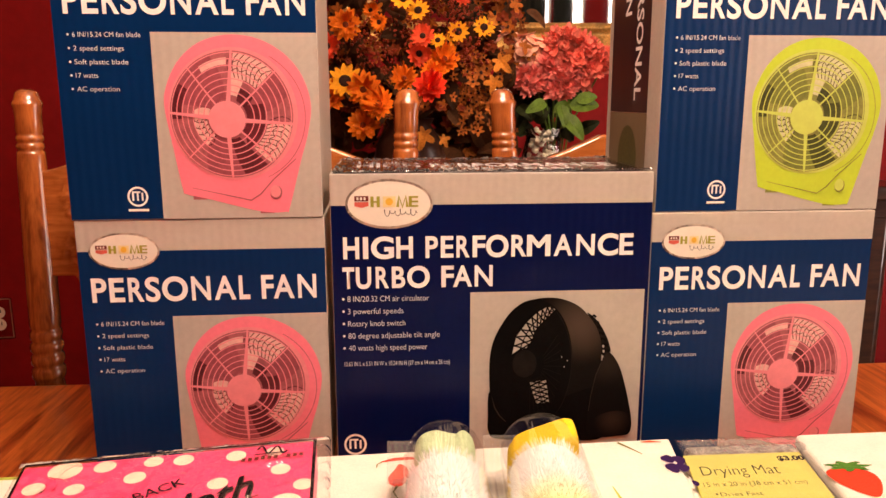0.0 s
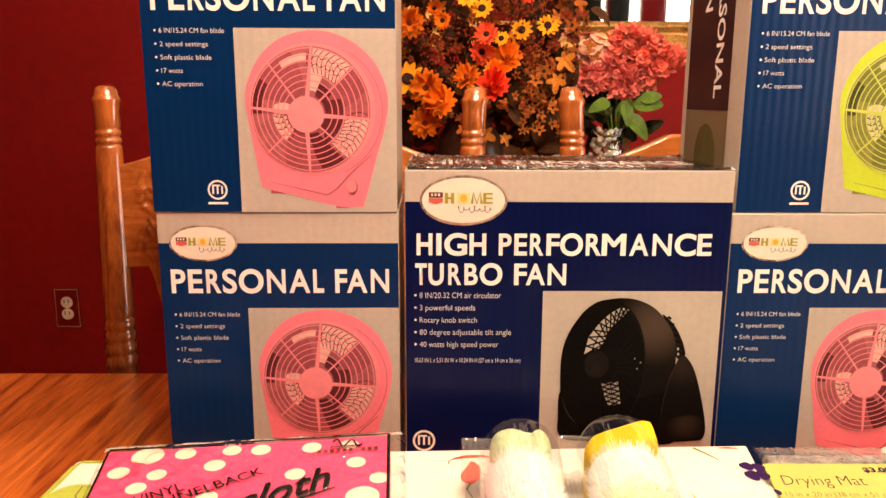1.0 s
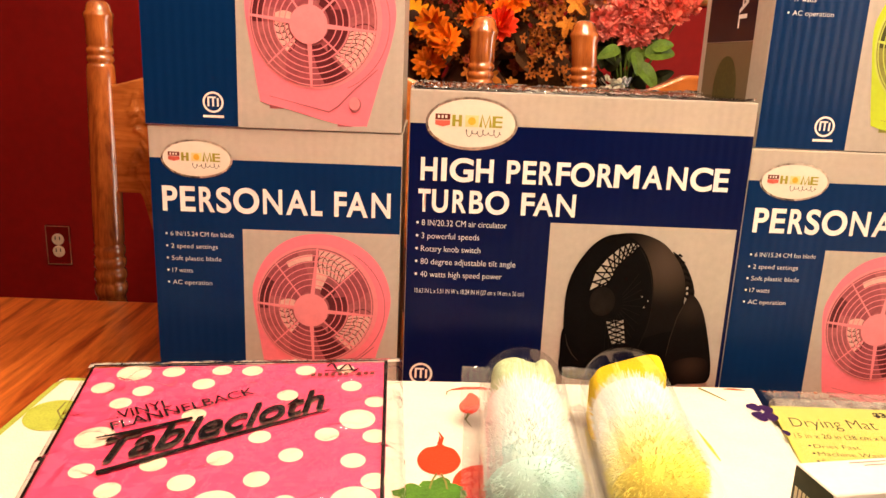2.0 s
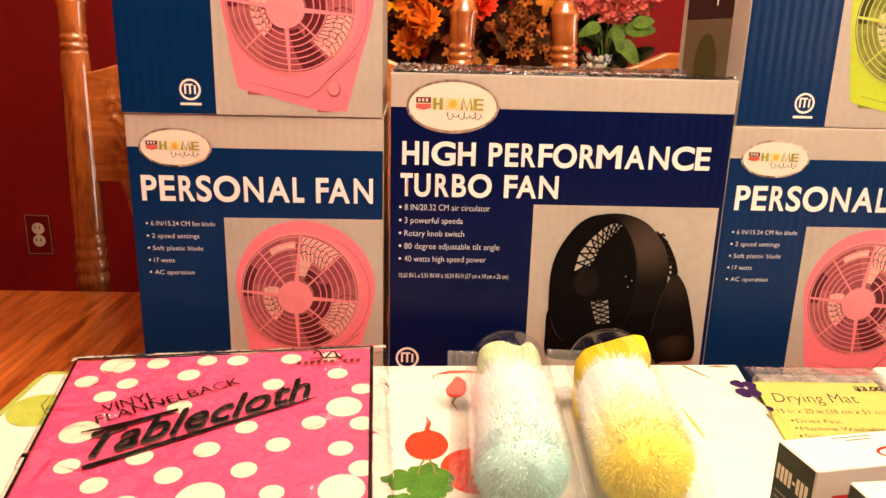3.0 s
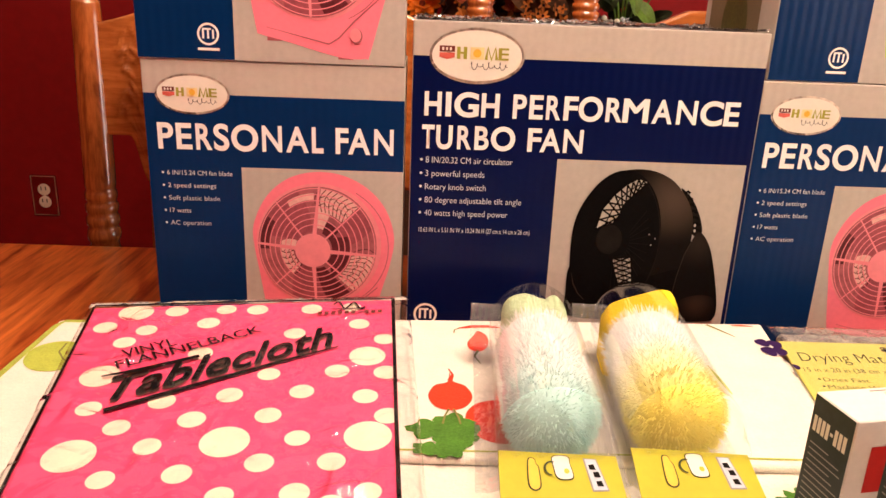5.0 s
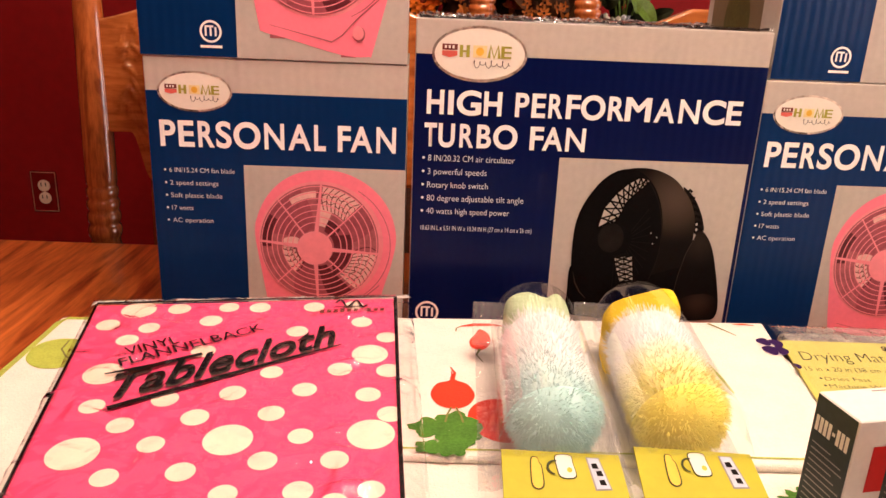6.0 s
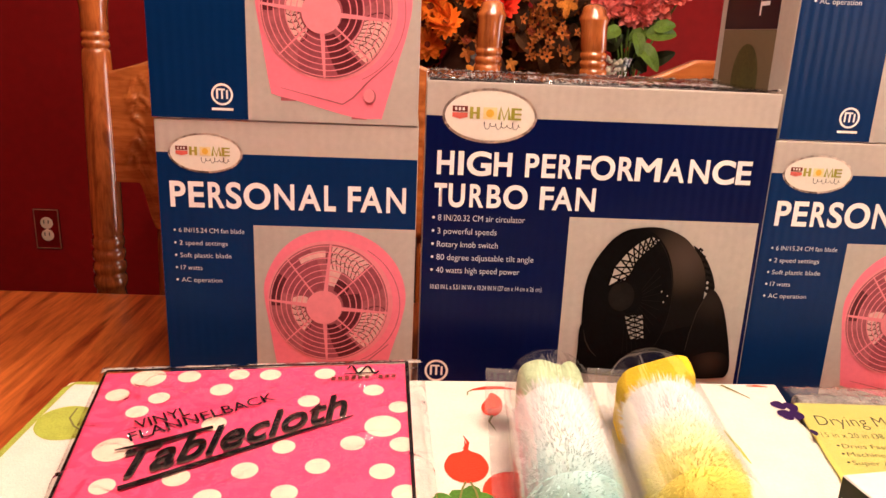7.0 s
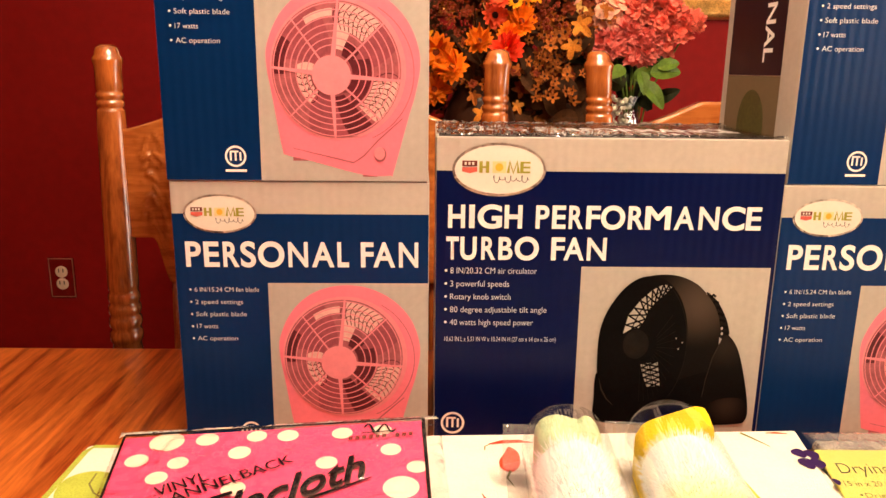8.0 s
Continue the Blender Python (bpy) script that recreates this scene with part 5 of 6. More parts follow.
# the two packed bottle brushes
def brush(m, sponge, bristle, label, seed, R):
    rnd = random.Random(seed)
    b = thing("bottle_brush", m, label, "brush", "packed bottle brushes")
    L, zc = 0.135, R + 0.0014
    # sponge head at the far end: a folded, rounded pad
    bm = bmesh.new()
    bmesh.ops.create_uvsphere(bm, u_segments=28, v_segments=18, radius=1)
    for v in bm.verts:
        c = v.co
        q = Vector([math.copysign(abs(a) ** (0.42 if seed == 2 else 0.5), a) for a in c])
        wob = 1 + 0.05 * noise.noise(c * 2.2 + Vector((seed, 0, 0)))
        if seed == 1:
            dent = 0.006 * math.exp(-((q.x - 0.25) / 0.22) ** 2) * max(0, q.z)
            v.co = Vector((q.x * (R - 0.0062) * wob, L - 0.028 + q.y * 0.0195 * wob + 0.002 * q.x, zc + q.z * (R - 0.0058) * wob - dent))
        else:
            v.co = Vector((q.x * (R - 0.0028) * wob, L - 0.0300 + q.y * 0.0175 * wob + 0.0090 * q.x, zc - 0.001 + 0.0050 * q.x + q.z * (R - 0.0062) * wob))
    part("sponge", bm, sponge, b, "soft sponge tip", smooth=True)
    part("core", sweep(((0, 0.0, zc), (0, 0.02, zc), (0, L - 0.03, zc)), 0.0022, 8), WIRE, b)

    TURN = 0.0060

    def tuft(name, y1, count, mt):
        """Short bristle ends standing out of the mass, fanned towards the tip; every third rounds off the handle end."""
        verts, faces = [], []
        for k in range(count):
            y = rnd.uniform(TURN - 0.003, y1)
            a = rnd.uniform(0, 2 * math.pi)
            d = Vector((math.cos(a), 0, math.sin(a)))
            s = Vector((-math.sin(a), 0, math.cos(a))) * 0.00020
            at = Vector((0, y, zc))
            lean = Vector((0, 0.14 * (y - 0.03) + rnd.gauss(0, 0.0016), 0))
            if k % 3 == 0:
                cosine = rnd.uniform(0.0, 1.0)
                d = Vector((math.cos(a) * math.sqrt(1 - cosine ** 2), -cosine, math.sin(a) * math.sqrt(1 - cosine ** 2)))
                at, lean = Vector((0, TURN, zc)), Vector((0, rnd.gauss(0, 0.0012) - 0.0034 * (1 - cosine), rnd.gauss(0, 0.0012)))
            p0, p2 = at + d * (R - 0.0050), at + d * R * rnd.uniform(0.93, 1.01) + lean + s * rnd.gauss(0, 5)
            p1 = p0.lerp(p2, 0.6)
            n = len(verts)
            across = d.cross(s).normalized() * 0.00020
            verts += [p0 - s, p0 + s, p1 - s, p1 + s, p2, p0 - across, p0 + across, p1 - across, p1 + across]
            faces += [(n, n + 1, n + 3, n + 2), (n + 2, n + 3, n + 4), (n + 5, n + 6, n + 8, n + 7), (n + 7, n + 8, n + 4)]
        me = bpy.data.meshes.new(name)
        me.from_pydata(verts, [], faces)
        me.materials.append(mt)
        ob = new(name, me)
        ob.parent = b
        return tagged(ob, kind="stuff")

    def pith(name, y1, mt, r):
        """The dense middle of the bristles, rounded at the handle end and drawn in at the tip."""
        rows = [(max(0.0003, r * math.sin(t * math.pi / 18)), TURN - r * math.cos(t * math.pi / 18)) for t in range(10)]
        rows += [(r, TURN + (y1 - TURN) * f) for f in (0.2, 0.4, 0.6, 0.8, 0.93)] + [(r * 0.86, y1)]
        bm = lathe(rows, 30)
        for v in bm.verts:
            y = v.co.z
            k = 1 + 0.06 * noise.noise(Vector((v.co.x * 90, v.co.y * 90, y * 60 + seed)))
            v.co = Vector((v.co.x * k, y, zc + v.co.y * k))
        part(name, bm, mt, b, smooth=True)

    base = PITH_AQUA if bristle is BRISTLE_AQUA else PITH_YELLOW
    pith("bristle_mass", L - 0.050, base, R - 0.0034)
    tuft("bristles", L - 0.054, 5200, bristle)
    # clear tube with a domed end
    bm = bmesh.new()
    prev = None
    rows = [(y, R) for y in (-0.020, 0.0, 0.02, 0.05, 0.08, 0.11, L - 0.022)] + [(L - 0.022 + 0.026 * math.sin(a), R * math.cos(a)) for a in (0.25, 0.5, 0.75, 1.0, 1.2, 1.4, 1.53)]
    for y, r in rows:
        ring = []
        for k in range(40):
            a = 2 * math.pi * k / 40
            rr = (r + 0.0012) * (1 + 0.015 * noise.noise(Vector((math.cos(a) * 2, y * 40, math.sin(a) * 2 + seed))))
            ring.append(bm.verts.new((rr * math.cos(a), y, zc + rr * math.sin(a))))
        if prev:
            for k in range(40):
                bm.faces.new((prev[k], prev[(k + 1) % 40], ring[(k + 1) % 40], ring[k]))
        prev = ring
    part("tube", bm, TUBE, b, "clear plastic tube", smooth=True)
    # the bag that holds tube and card
    bm = bmesh.new()
    prev = None
    for i in range(31):
        y = -0.03 + 0.166 * i / 30
        row = []
        for j in range(25):
            x = -0.037 + 0.074 * j / 24
            side = min(j, 24 - j)
            cr = 0.0018 * noise.noise(Vector((x * 120, y * 90, seed + 5)))
            z = 0.003 + 0.003 * max(0, 1 - abs(abs(x) - 0.0245) / 0.006) + abs(cr)
            if abs(x) < 0.0245:
                z = 0.0035
            row.append(bm.verts.new((x, y, z)))
        if prev:
            for j in range(24):
                bm.faces.new((prev[j], row[j], row[j + 1], prev[j + 1]))
        prev = row
    part("bag", bm, FILM, b, "clear crinkled bag", smooth=True)
    bm = bmesh.new()
    prev = None
    for i in range(25):
        x = -0.040 + 0.030 * i / 24
        row = [bm.verts.new((x, y, z + 0.0012 * math.sin(i * 1.9) * s)) for y, z, s in ((0.112, 0.012, 0), (0.120, 0.024, 1), (0.126, 0.0350, 0.6), (0.1275, 0.0362, 0.2))]
        if prev:
            for j in range(3):
                bm.faces.new((prev[j], row[j], row[j + 1], prev[j + 1]))
        prev = row
    part("bag_fold", bm, BAG_EDGE, b, "folded corner of the bag")
    # the printed card, its pictures turned away from the viewer
    RAMP = Matrix.Translation((0, -0.0265, 0.0248)) @ Matrix.Rotation(radians(13.0), 4, "X")
    bm = slab(((-0.026, -0.112), (0.033, -0.112), (0.0275, 0.0), (-0.0275, 0.0)), -0.0004, 0.0004, 0.0002, 1)
    bm.transform(RAMP)
    card = part("card", bm, CARD_LIME, b, "yellow-green printed card")
    bm = bmesh.new()
    prev = None
    for i in range(21):
        a = math.pi * i / 20
        row = [bm.verts.new(p) for p in ((R * math.cos(a), -0.019, zc + R * math.sin(a)), (0.029 * math.cos(a), -0.024, 0.028 + 0.012 * math.sin(a)), (0.028 * math.cos(a), -0.031, 0.0262 + 0.002 * math.sin(i * 2)))]
        if prev:
            for j in range(2):
                bm.faces.new((prev[j], row[j], row[j + 1], prev[j + 1]))
        prev = row
    part("bag_neck", bm, FILM, b, "gathered clear film", smooth=True)

    def printed(name, bm, mt, layer, du=0.0):
        bm.transform(RAMP @ Matrix.Translation((du, 0.001, 0.0005 + 0.0002 * layer)) @ Matrix.Diagonal((0.95, 0.78, 1, 1)))
        return part(name, bm, mt, card)

    BOTTLE = ((-0.0160, -0.007), (-0.0130, -0.007), (-0.0122, -0.011), (-0.0110, -0.014), (-0.0105, -0.027), (-0.0122, -0.031), (-0.0150, -0.031), (-0.0168, -0.027), (-0.0168, -0.014))
    printed("picture", flat(smooth_loop(BOTTLE)), INK_MOSS, 1, 0.0015)
    printed("picture", flat(smooth_loop([(-0.0138 + (u + 0.0138) * 0.80, -0.019 + (v + 0.019) * 0.93) for u, v in BOTTLE])), INK_GOLD, 2, 0.0015)
    MUG = ((0.0005, -0.0045), (0.0080, -0.0040), (0.0090, -0.010), (0.0100, -0.0200), (0.0070, -0.0225), (0.0020, -0.0215), (0.0005, -0.013))
    printed("picture", flat(smooth_loop(MUG)), INK_MOSS, 1, -0.0030)
    printed("picture", flat(smooth_loop([(0.005 + (u - 0.005) * 0.90, -0.013 + (v + 0.013) * 0.92) for u, v in MUG])), INK_CREAM, 2, -0.0030)
    printed("picture", hoop(0.0000, -0.0145, 0.0036, 0.0052, 0.0011, 20, None, 1.3, 4.6), INK_MOSS, 3, -0.0030)
    printed("picture", oval(0.0068, -0.0160, 0.0013, 0.0020, 12), INK_GOLD, 3, -0.0030)
    printed("picture", flat(((0.0175, -0.0050), (0.0240, -0.0050), (0.0280, -0.0290), (0.0200, -0.0300))), INK_GREY, 1, -0.0050)
    printed("picture", flat(((0.0182, -0.0058), (0.0235, -0.0058), (0.0272, -0.0282), (0.0206, -0.0290))), INK_PALEBLUE, 2, -0.0050)
    for u, v in ((0.0200, -0.0140), (0.0218, -0.0195), (0.0226, -0.0262)):
        printed("picture", flat(((u, v), (u + 0.0030, v), (u + 0.0022, v + 0.0042), (u - 0.0004, v + 0.0036))), INK_BLACK, 3, -0.0050)
    for u0, u1, v in ((-0.016, 0.014, -0.0440), (0.017, 0.029, -0.0440), (-0.016, 0.030, -0.0520)):
        printed("card_bar", rect(u0, v, u1, v + 0.0030), INK_OLIVE, 1)
    return b


brush(pose(0.0785, -0.2490, CLOTH + 0.0004, 0, 0, -3.0), SPONGE_GREEN, BRISTLE_AQUA, "aqua and white bottle brush with green sponge in clear tube", 1, 0.0268)
brush(pose(0.1430, -0.2450, CLOTH + 0.0004, 0, 0, -4.5), SPONGE_YELLOW, BRISTLE_YELLOW, "yellow and white bottle brush with yellow sponge in clear tube", 2, 0.0274)


# small bandage cartons at the front
def bandage_carton(x, y, turn):
    c = thing("bandage_carton", pose(x, y, CLOTH + 0.0002 - 0.0163, 0, 0, turn), "small white and dark green bandage carton", "box", "bandage cartons")
    W, D, Hh = 0.095, 0.0278, 0.0715
    part("carton", block(0, W, 0, D, 0, Hh, 0.0006, 1), BAND_WHITE, c)
    side = Matrix(((0, 0, -1, 0), (-1, 0, 0, 0), (0, 1, 0, 0), (0, 0, 0, 1)))

    def sided(name, bm, m, layer):
        bm.transform(side @ Matrix.Translation((0, 0, STEP * layer)))
        return part(name, bm, m, c)

    sided("side_panel", rect(-D + 0.0006, 0.0008, -0.0006, Hh - 0.0006), BAND_DARK, 1)
    for k in range(8):
        if k != 4:
            u = -D + 0.0026 + 0.00285 * k
            sided("brand_bar", rect(u, Hh - 0.0185, u + 0.0021, Hh - 0.0105), INK_CREAM, 2)
    sided("brand_bar", rect(-D + 0.0141, Hh - 0.0153, -D + 0.0160, Hh - 0.0136), INK_CREAM, 2)
    for k in range(13):
        v = Hh - 0.0250 - 0.0032 * k
        sided("text_bar", rect(-D + 0.003, v, -D + 0.003 + 0.0235 * (0.55 + 0.4 * abs(math.sin(k * 2.2))), v + 0.0007), INK_GREY, 2)
    front_print("red_block", rect(0.010, 0.034, 0.060, 0.058), BAND_RED, c, 1, "red printed block")
    front_print("dark_band", rect(0.0008, 0.0008, W - 0.0008, 0.018), BAND_DARK, c, 1, "dark lower band")
    bm = rect(0.006, 0.006, 0.030, 0.013)
    front_print("band_bars", bm, INK_CREAM, c, 2)
    bm = bmesh.new()
    for k, (u, w) in enumerate(((0.026, 0.022), (0.032, 0.014))):
        rect(u, 0.024 - 0.0028 * k, u + w, 0.0250 - 0.0028 * k, bm)
    bm.transform(Matrix.Translation((0, 0, Hh + STEP)))
    part("top_bars", bm, INK_GREY, c)
    bm = hoop(0.050, 0.009, 0.010, 0.0045, 0.0016, 30)
    bm.transform(Matrix.Translation((0, 0, Hh + STEP)))
    part("top_mark", bm, BAND_RED, c, "red oval mark")
    return c


bandage_carton(0.2050, -0.2925, 10)
bandage_carton(0.2180, -0.3280, 5)


# ---- sideboard, mirror and flowers behind the chairs ----
side = thing("sideboard", pose(0.35, 1.10, 0), "dark wooden sideboard against the red wall", "sideboard")
part("top", block(-0.78, 0.78, -0.27, 0.325, 0.875, 0.905, 0.006, 2), DARK_WOOD, side)
part("body", block(-0.74, 0.74, -0.24, 0.315, 0.10, 0.8745, 0.004, 1), DARK_WOOD, side)
for k in range(3):
    d = part("door", block(-0.72 + 0.485 * k, -0.25 + 0.485 * k, -0.258, -0.2405, 0.14, 0.84, 0.005, 2), DARK_WOOD, side)
    bm = lathe(((0.006, 0.0), (0.006, 0.012), (0.013, 0.018), (0.011, 0.026)), 14)
    bm.transform(pose(-0.29 + 0.485 * k, -0.2582, 0.50, 90))
    part("knob", bm, CHROME, d)
for sx in (-0.68, 0.68):
    for sy in (-0.19, 0.26):
        part("foot", block(sx - 0.03, sx + 0.03, sy - 0.03, sy + 0.03, 0, 0.0995, 0.004, 1), DARK_WOOD, side)

glass = thing("wall_mirror", pose(0.55, BACK - 0.002, 1.70), "wall mirror in an ornate gilt frame", "mirror")
w, h, t = 0.62, 0.50, 0.082
part("glass", block(-w + t - 0.004, w - t + 0.004, -0.014, -0.006, -h + t - 0.004, h - t + 0.004), MIRROR, glass, "silvered mirror glass")
PROFILE = ((0.0, 0.004), (0.003, 0.022), (0.010, 0.032), (0.018, 0.031), (0.030, 0.026), (0.042, 0.018), (0.052, 0.013), (0.057, 0.020), (0.064, 0.030), (0.070, 0.028), (0.076, 0.018), (0.082, 0.010))
for name, length, turn, ox, oz in (("rail", w, 0, 0, -h), ("rail", w, 180, 0, h), ("stile", h, 90, w, 0), ("stile", h, -90, -w, 0)):
    bm = bmesh.new()
    prev = None
    n = 90
    for i in range(n + 1):
        row = []
        for j, (q, d) in enumerate(PROFILE):
            u = (-1 + 2 * i / n) * (length - q)
            orn = 0.0035 * math.sin(u * 150) * (1 if j in (3, 4, 5) else 0.15)
            row.append(bm.verts.new((u, -d - orn, q)))
        if prev:
            for j in range(len(PROFILE) - 1):
                bm.faces.new((prev[j], row[j], row[j + 1], prev[j + 1]))
        prev = row
    bm.transform(Matrix.Translation((ox, 0, oz)) @ Matrix.Rotation(radians(-turn), 4, "Y"))
    part("frame_" + name, bm, GOLD, glass, "gilt carved frame moulding", smooth=True)


def petal(length, width, lift, n=5, notch=0.0):
    """Half-outlines of a petal along +x, cupped by lift."""
    bm = bmesh.new()
    prev = None
    for i in range(n + 1):
        f = i / n
        wd = width * math.sin(math.pi * min(0.97, 0.12 + 0.85 * f)) ** 0.7
        z = lift * f * f
        row = [bm.verts.new((length * f, s * wd, z + (0.12 * width if s else 0))) for s in (-1, 0, 1)]
        if prev:
            bm.faces.new((prev[0], row[0], row[1], prev[1])), bm.faces.new((prev[1], row[1], row[2], prev[2]))
        prev = row
    return bm


def flower_mesh(name, mats, petals, length, width, lift, core, rows=1, seed=0):
    """A daisy-like head facing +z: rings of petals round a domed centre."""
    rnd = random.Random(seed)
    bm = bmesh.new()
    for r in range(rows):
        k = 1 - 0.24 * r
        for i in range(petals):
            a = 2 * math.pi * (i + 0.5 * r) / petals + rnd.uniform(-0.1, 0.1)
            p = petal(length * k * rnd.uniform(0.88, 1.08), width * k, (lift + 0.5 * r * length) * rnd.uniform(0.5, 1.4))
            merge(bm, p, Matrix.Rotation(a, 4, "Z") @ Matrix.Rotation(rnd.uniform(-0.25, 0.25), 4, "X") @ Matrix.Translation((core * 0.5, 0, 0.0012 * r)))
    n = len(bm.faces)
    if core:
        c = bmesh.new()
        bmesh.ops.create_icosphere(c, subdivisions=2, radius=core)
        for v in c.verts:
            v.co.z = v.co.z * 0.55 + 0.002
        merge(bm, c)
        bm.faces.ensure_lookup_table()
        for f in bm.faces[n:]:
            f.material_index = 1
    me = bpy.data.meshes.new(name)
    bm.to_mesh(me)
    bm.free()
    for m in mats:
        me.materials.append(m)
    return me


def leaf_mesh(name, mt, lobes=0, length=0.06, width=0.022):
    bm = bmesh.new()
    n = 80 if lobes else 40
    pts = []
    for i in range(n):
        a = 2 * math.pi * i / n
        if lobes:
            r = length * 0.5 * (0.44 + 0.56 * abs(math.cos(lobes * a / 2)) ** 1.7 * (1 - 0.20 * (i % 2))) * (0.76 + 0.24 * math.cos(a))
            pts.append((length * 0.5 + r * math.cos(a), r * math.sin(a) * 0.95))
        else:
            pts.append((length * 0.5 + length * 0.5 * math.cos(a), width * math.sin(a) * (1 - 0.35 * math.cos(a))))
    c = bm.verts.new((length * 0.5, 0, 0))
    ring = [bm.verts.new((x, y, 0.25 * abs(y) - 1.6 * (x - length * 0.4) ** 2 / length * 0.25)) for x, y in pts]
    for i in range(n):
        bm.faces.new((c, ring[i], ring[(i + 1) % n]))
    me = bpy.data.meshes.new(name)
    bm.to_mesh(me)
    bm.free()
    me.materials.append(mt)
    return me


def facing(x, y, z, nx, ny, nz, spin, k=1.0):
    q = Vector((nx, ny, nz)).to_track_quat("Z", "Y")
    return Matrix.Translation((x, y, z)) @ q.to_matrix().to_4x4() @ Matrix.Rotation(spin, 4, "Z") @ Matrix.Scale(k, 4)


def stick(name, me, parent, m):
    ob = new(name, me)
    ob.parent = parent
    ob.matrix_basis = m
    return ob


# the autumn arrangement
fall = thing("autumn_bouquet", pose(0.09, 0.90, 0.905), "autumn bouquet of orange daisies, sunflowers and rust leaves in a vase", "flowers")
bm = lathe(((0.045, 0.0005), (0.060, 0.02), (0.072, 0.06), (0.060, 0.10), (0.042, 0.125), (0.050, 0.138), (0.044, 0.138)), 28)
part("vase", bm, CERAMIC, fall, "dark glazed vase", smooth=True)
DAISY_O = flower_mesh("orange_daisy", (PETAL_ORANGE, SEED), 14, 0.026, 0.0060, 0.004, 0.0085, 2, 1)
DAISY_Y = flower_mesh("sunflower", (PETAL_YELLOW, SEED), 13, 0.024, 0.0056, 0.003, 0.0105, 1, 2)
ZINNIA = flower_mesh("red_zinnia", (PETAL_RED, PETAL_ORANGE), 14, 0.028, 0.0075, 0.003, 0.006, 4, 3)
DAHLIA = flower_mesh("orange_mum", (PETAL_ORANGE, PETAL_RUST), 15, 0.030, 0.0066, 0.004, 0.007, 3, 4)
TINY = flower_mesh("rust_blossom", (PETAL_RUST, BERRY), 6, 0.011, 0.0045, 0.003, 0.0035, 1, 5)
MAPLE = leaf_mesh("autumn_leaf", LEAF_AUTUMN, 5, 0.040)
RUSTLEAF = leaf_mesh("dark_and_shaded_leaf", LEAF_DARK, 0, 0.055, 0.014)
rnd = random.Random(21)
GERBERA = flower_mesh("coral_daisy", (PETAL_CORAL, SEED), 15, 0.024, 0.0058, 0.004, 0.0070, 2, 6)
SPRAY = flower_mesh("brown_blossom", (LEAF_AUTUMN, SEED), 5, 0.013, 0.0036, 0.004, 0.0030, 1, 9)
GOLDLEAF = leaf_mesh("golden_leaf", LEAF_GOLD, 5, 0.062)
heads = ((DAISY_Y, -0.013, 0.347, 0.75), (DAISY_Y, -0.118, 0.207, 1.10), (DAISY_Y, 0.086, 0.294, 0.66), (DAISY_Y, 0.135, 0.303, 0.70), (DAISY_Y, 0.048, 0.277, 0.50), (DAISY_Y, 0.066, 0.275, 0.50), (DAISY_Y, 0.014, 0.328, 0.70),
         (DAHLIA, -0.114, 0.304, 0.90), (DAHLIA, -0.085, 0.192, 1.05), (DAHLIA, -0.057, 0.167, 0.95), (DAHLIA, 0.062, 0.245, 0.90), (DAHLIA, -0.088, 0.128, 0.95), (ZINNIA, 0.031, 0.196, 0.95), (GERBERA, 0.015, 0.255, 0.90),
         (DAHLIA, -0.012, 0.211, 0.80), (GERBERA, 0.021, 0.283, 0.80), (DAHLIA, 0.040, 0.222, 0.70), (DAISY_Y, 0.050, 0.365, 0.80), (DAHLIA, -0.060, 0.370, 0.90), (GERBERA, 0.095, 0.360, 0.80), (ZINNIA, -0.040, 0.410, 0.90),
         (DAISY_O, 0.040, 0.405, 1.00), (DAHLIA, -0.150, 0.180, 1.00), (GERBERA, -0.150, 0.270, 0.90), (DAISY_O, -0.055, 0.310, 0.55), (DAISY_O, -0.070, 0.330, 0.50), (SPRAY, 0.128, 0.222, 1.10), (SPRAY, 0.112, 0.205, 1.00))
for k, (me, x, z, s) in enumerate(heads):
    near = 0.04 if me is ZINNIA else 0.0
    stick("flower", me, fall, facing(x, -near - 0.105 - 0.03 * math.cos(x * 12) + rnd.uniform(-0.02, 0.02), z, x * 2 + rnd.uniform(-0.35, 0.35), -1.0, rnd.uniform(-0.1, 0.5), rnd.uniform(0, 6), s))
for k in range(620):
    a, z = rnd.uniform(-1, 1), rnd.uniform(0.13, 0.43)
    x = a * (0.130 + 0.07 * math.sin((z - 0.10) * 7)) + 0.030
    y = rnd.uniform(-0.085, 0.06)
    kind = rnd.random()
    me = TINY if kind < 0.42 else (SPRAY if kind < 0.62 else (MAPLE if kind < 0.74 else RUSTLEAF))
    stick("blossom" if me in (TINY, SPRAY) else "leaf", me, fall, facing(x, y, z, rnd.uniform(-0.9, 0.9), -1, rnd.uniform(-0.5, 0.9), rnd.uniform(0, 6), rnd.uniform(0.6, 1.15)))
for k in range(70):
    x, z = rnd.gauss(0.125, 0.030), rnd.gauss(0.190, 0.050)
    stick("blossom", SPRAY, fall, facing(x, rnd.uniform(-0.11, -0.05), max(0.115, z), rnd.uniform(-0.9, 0.9), -1, rnd.uniform(-0.5, 0.7), rnd.uniform(0, 6), rnd.uniform(0.5, 0.95)))
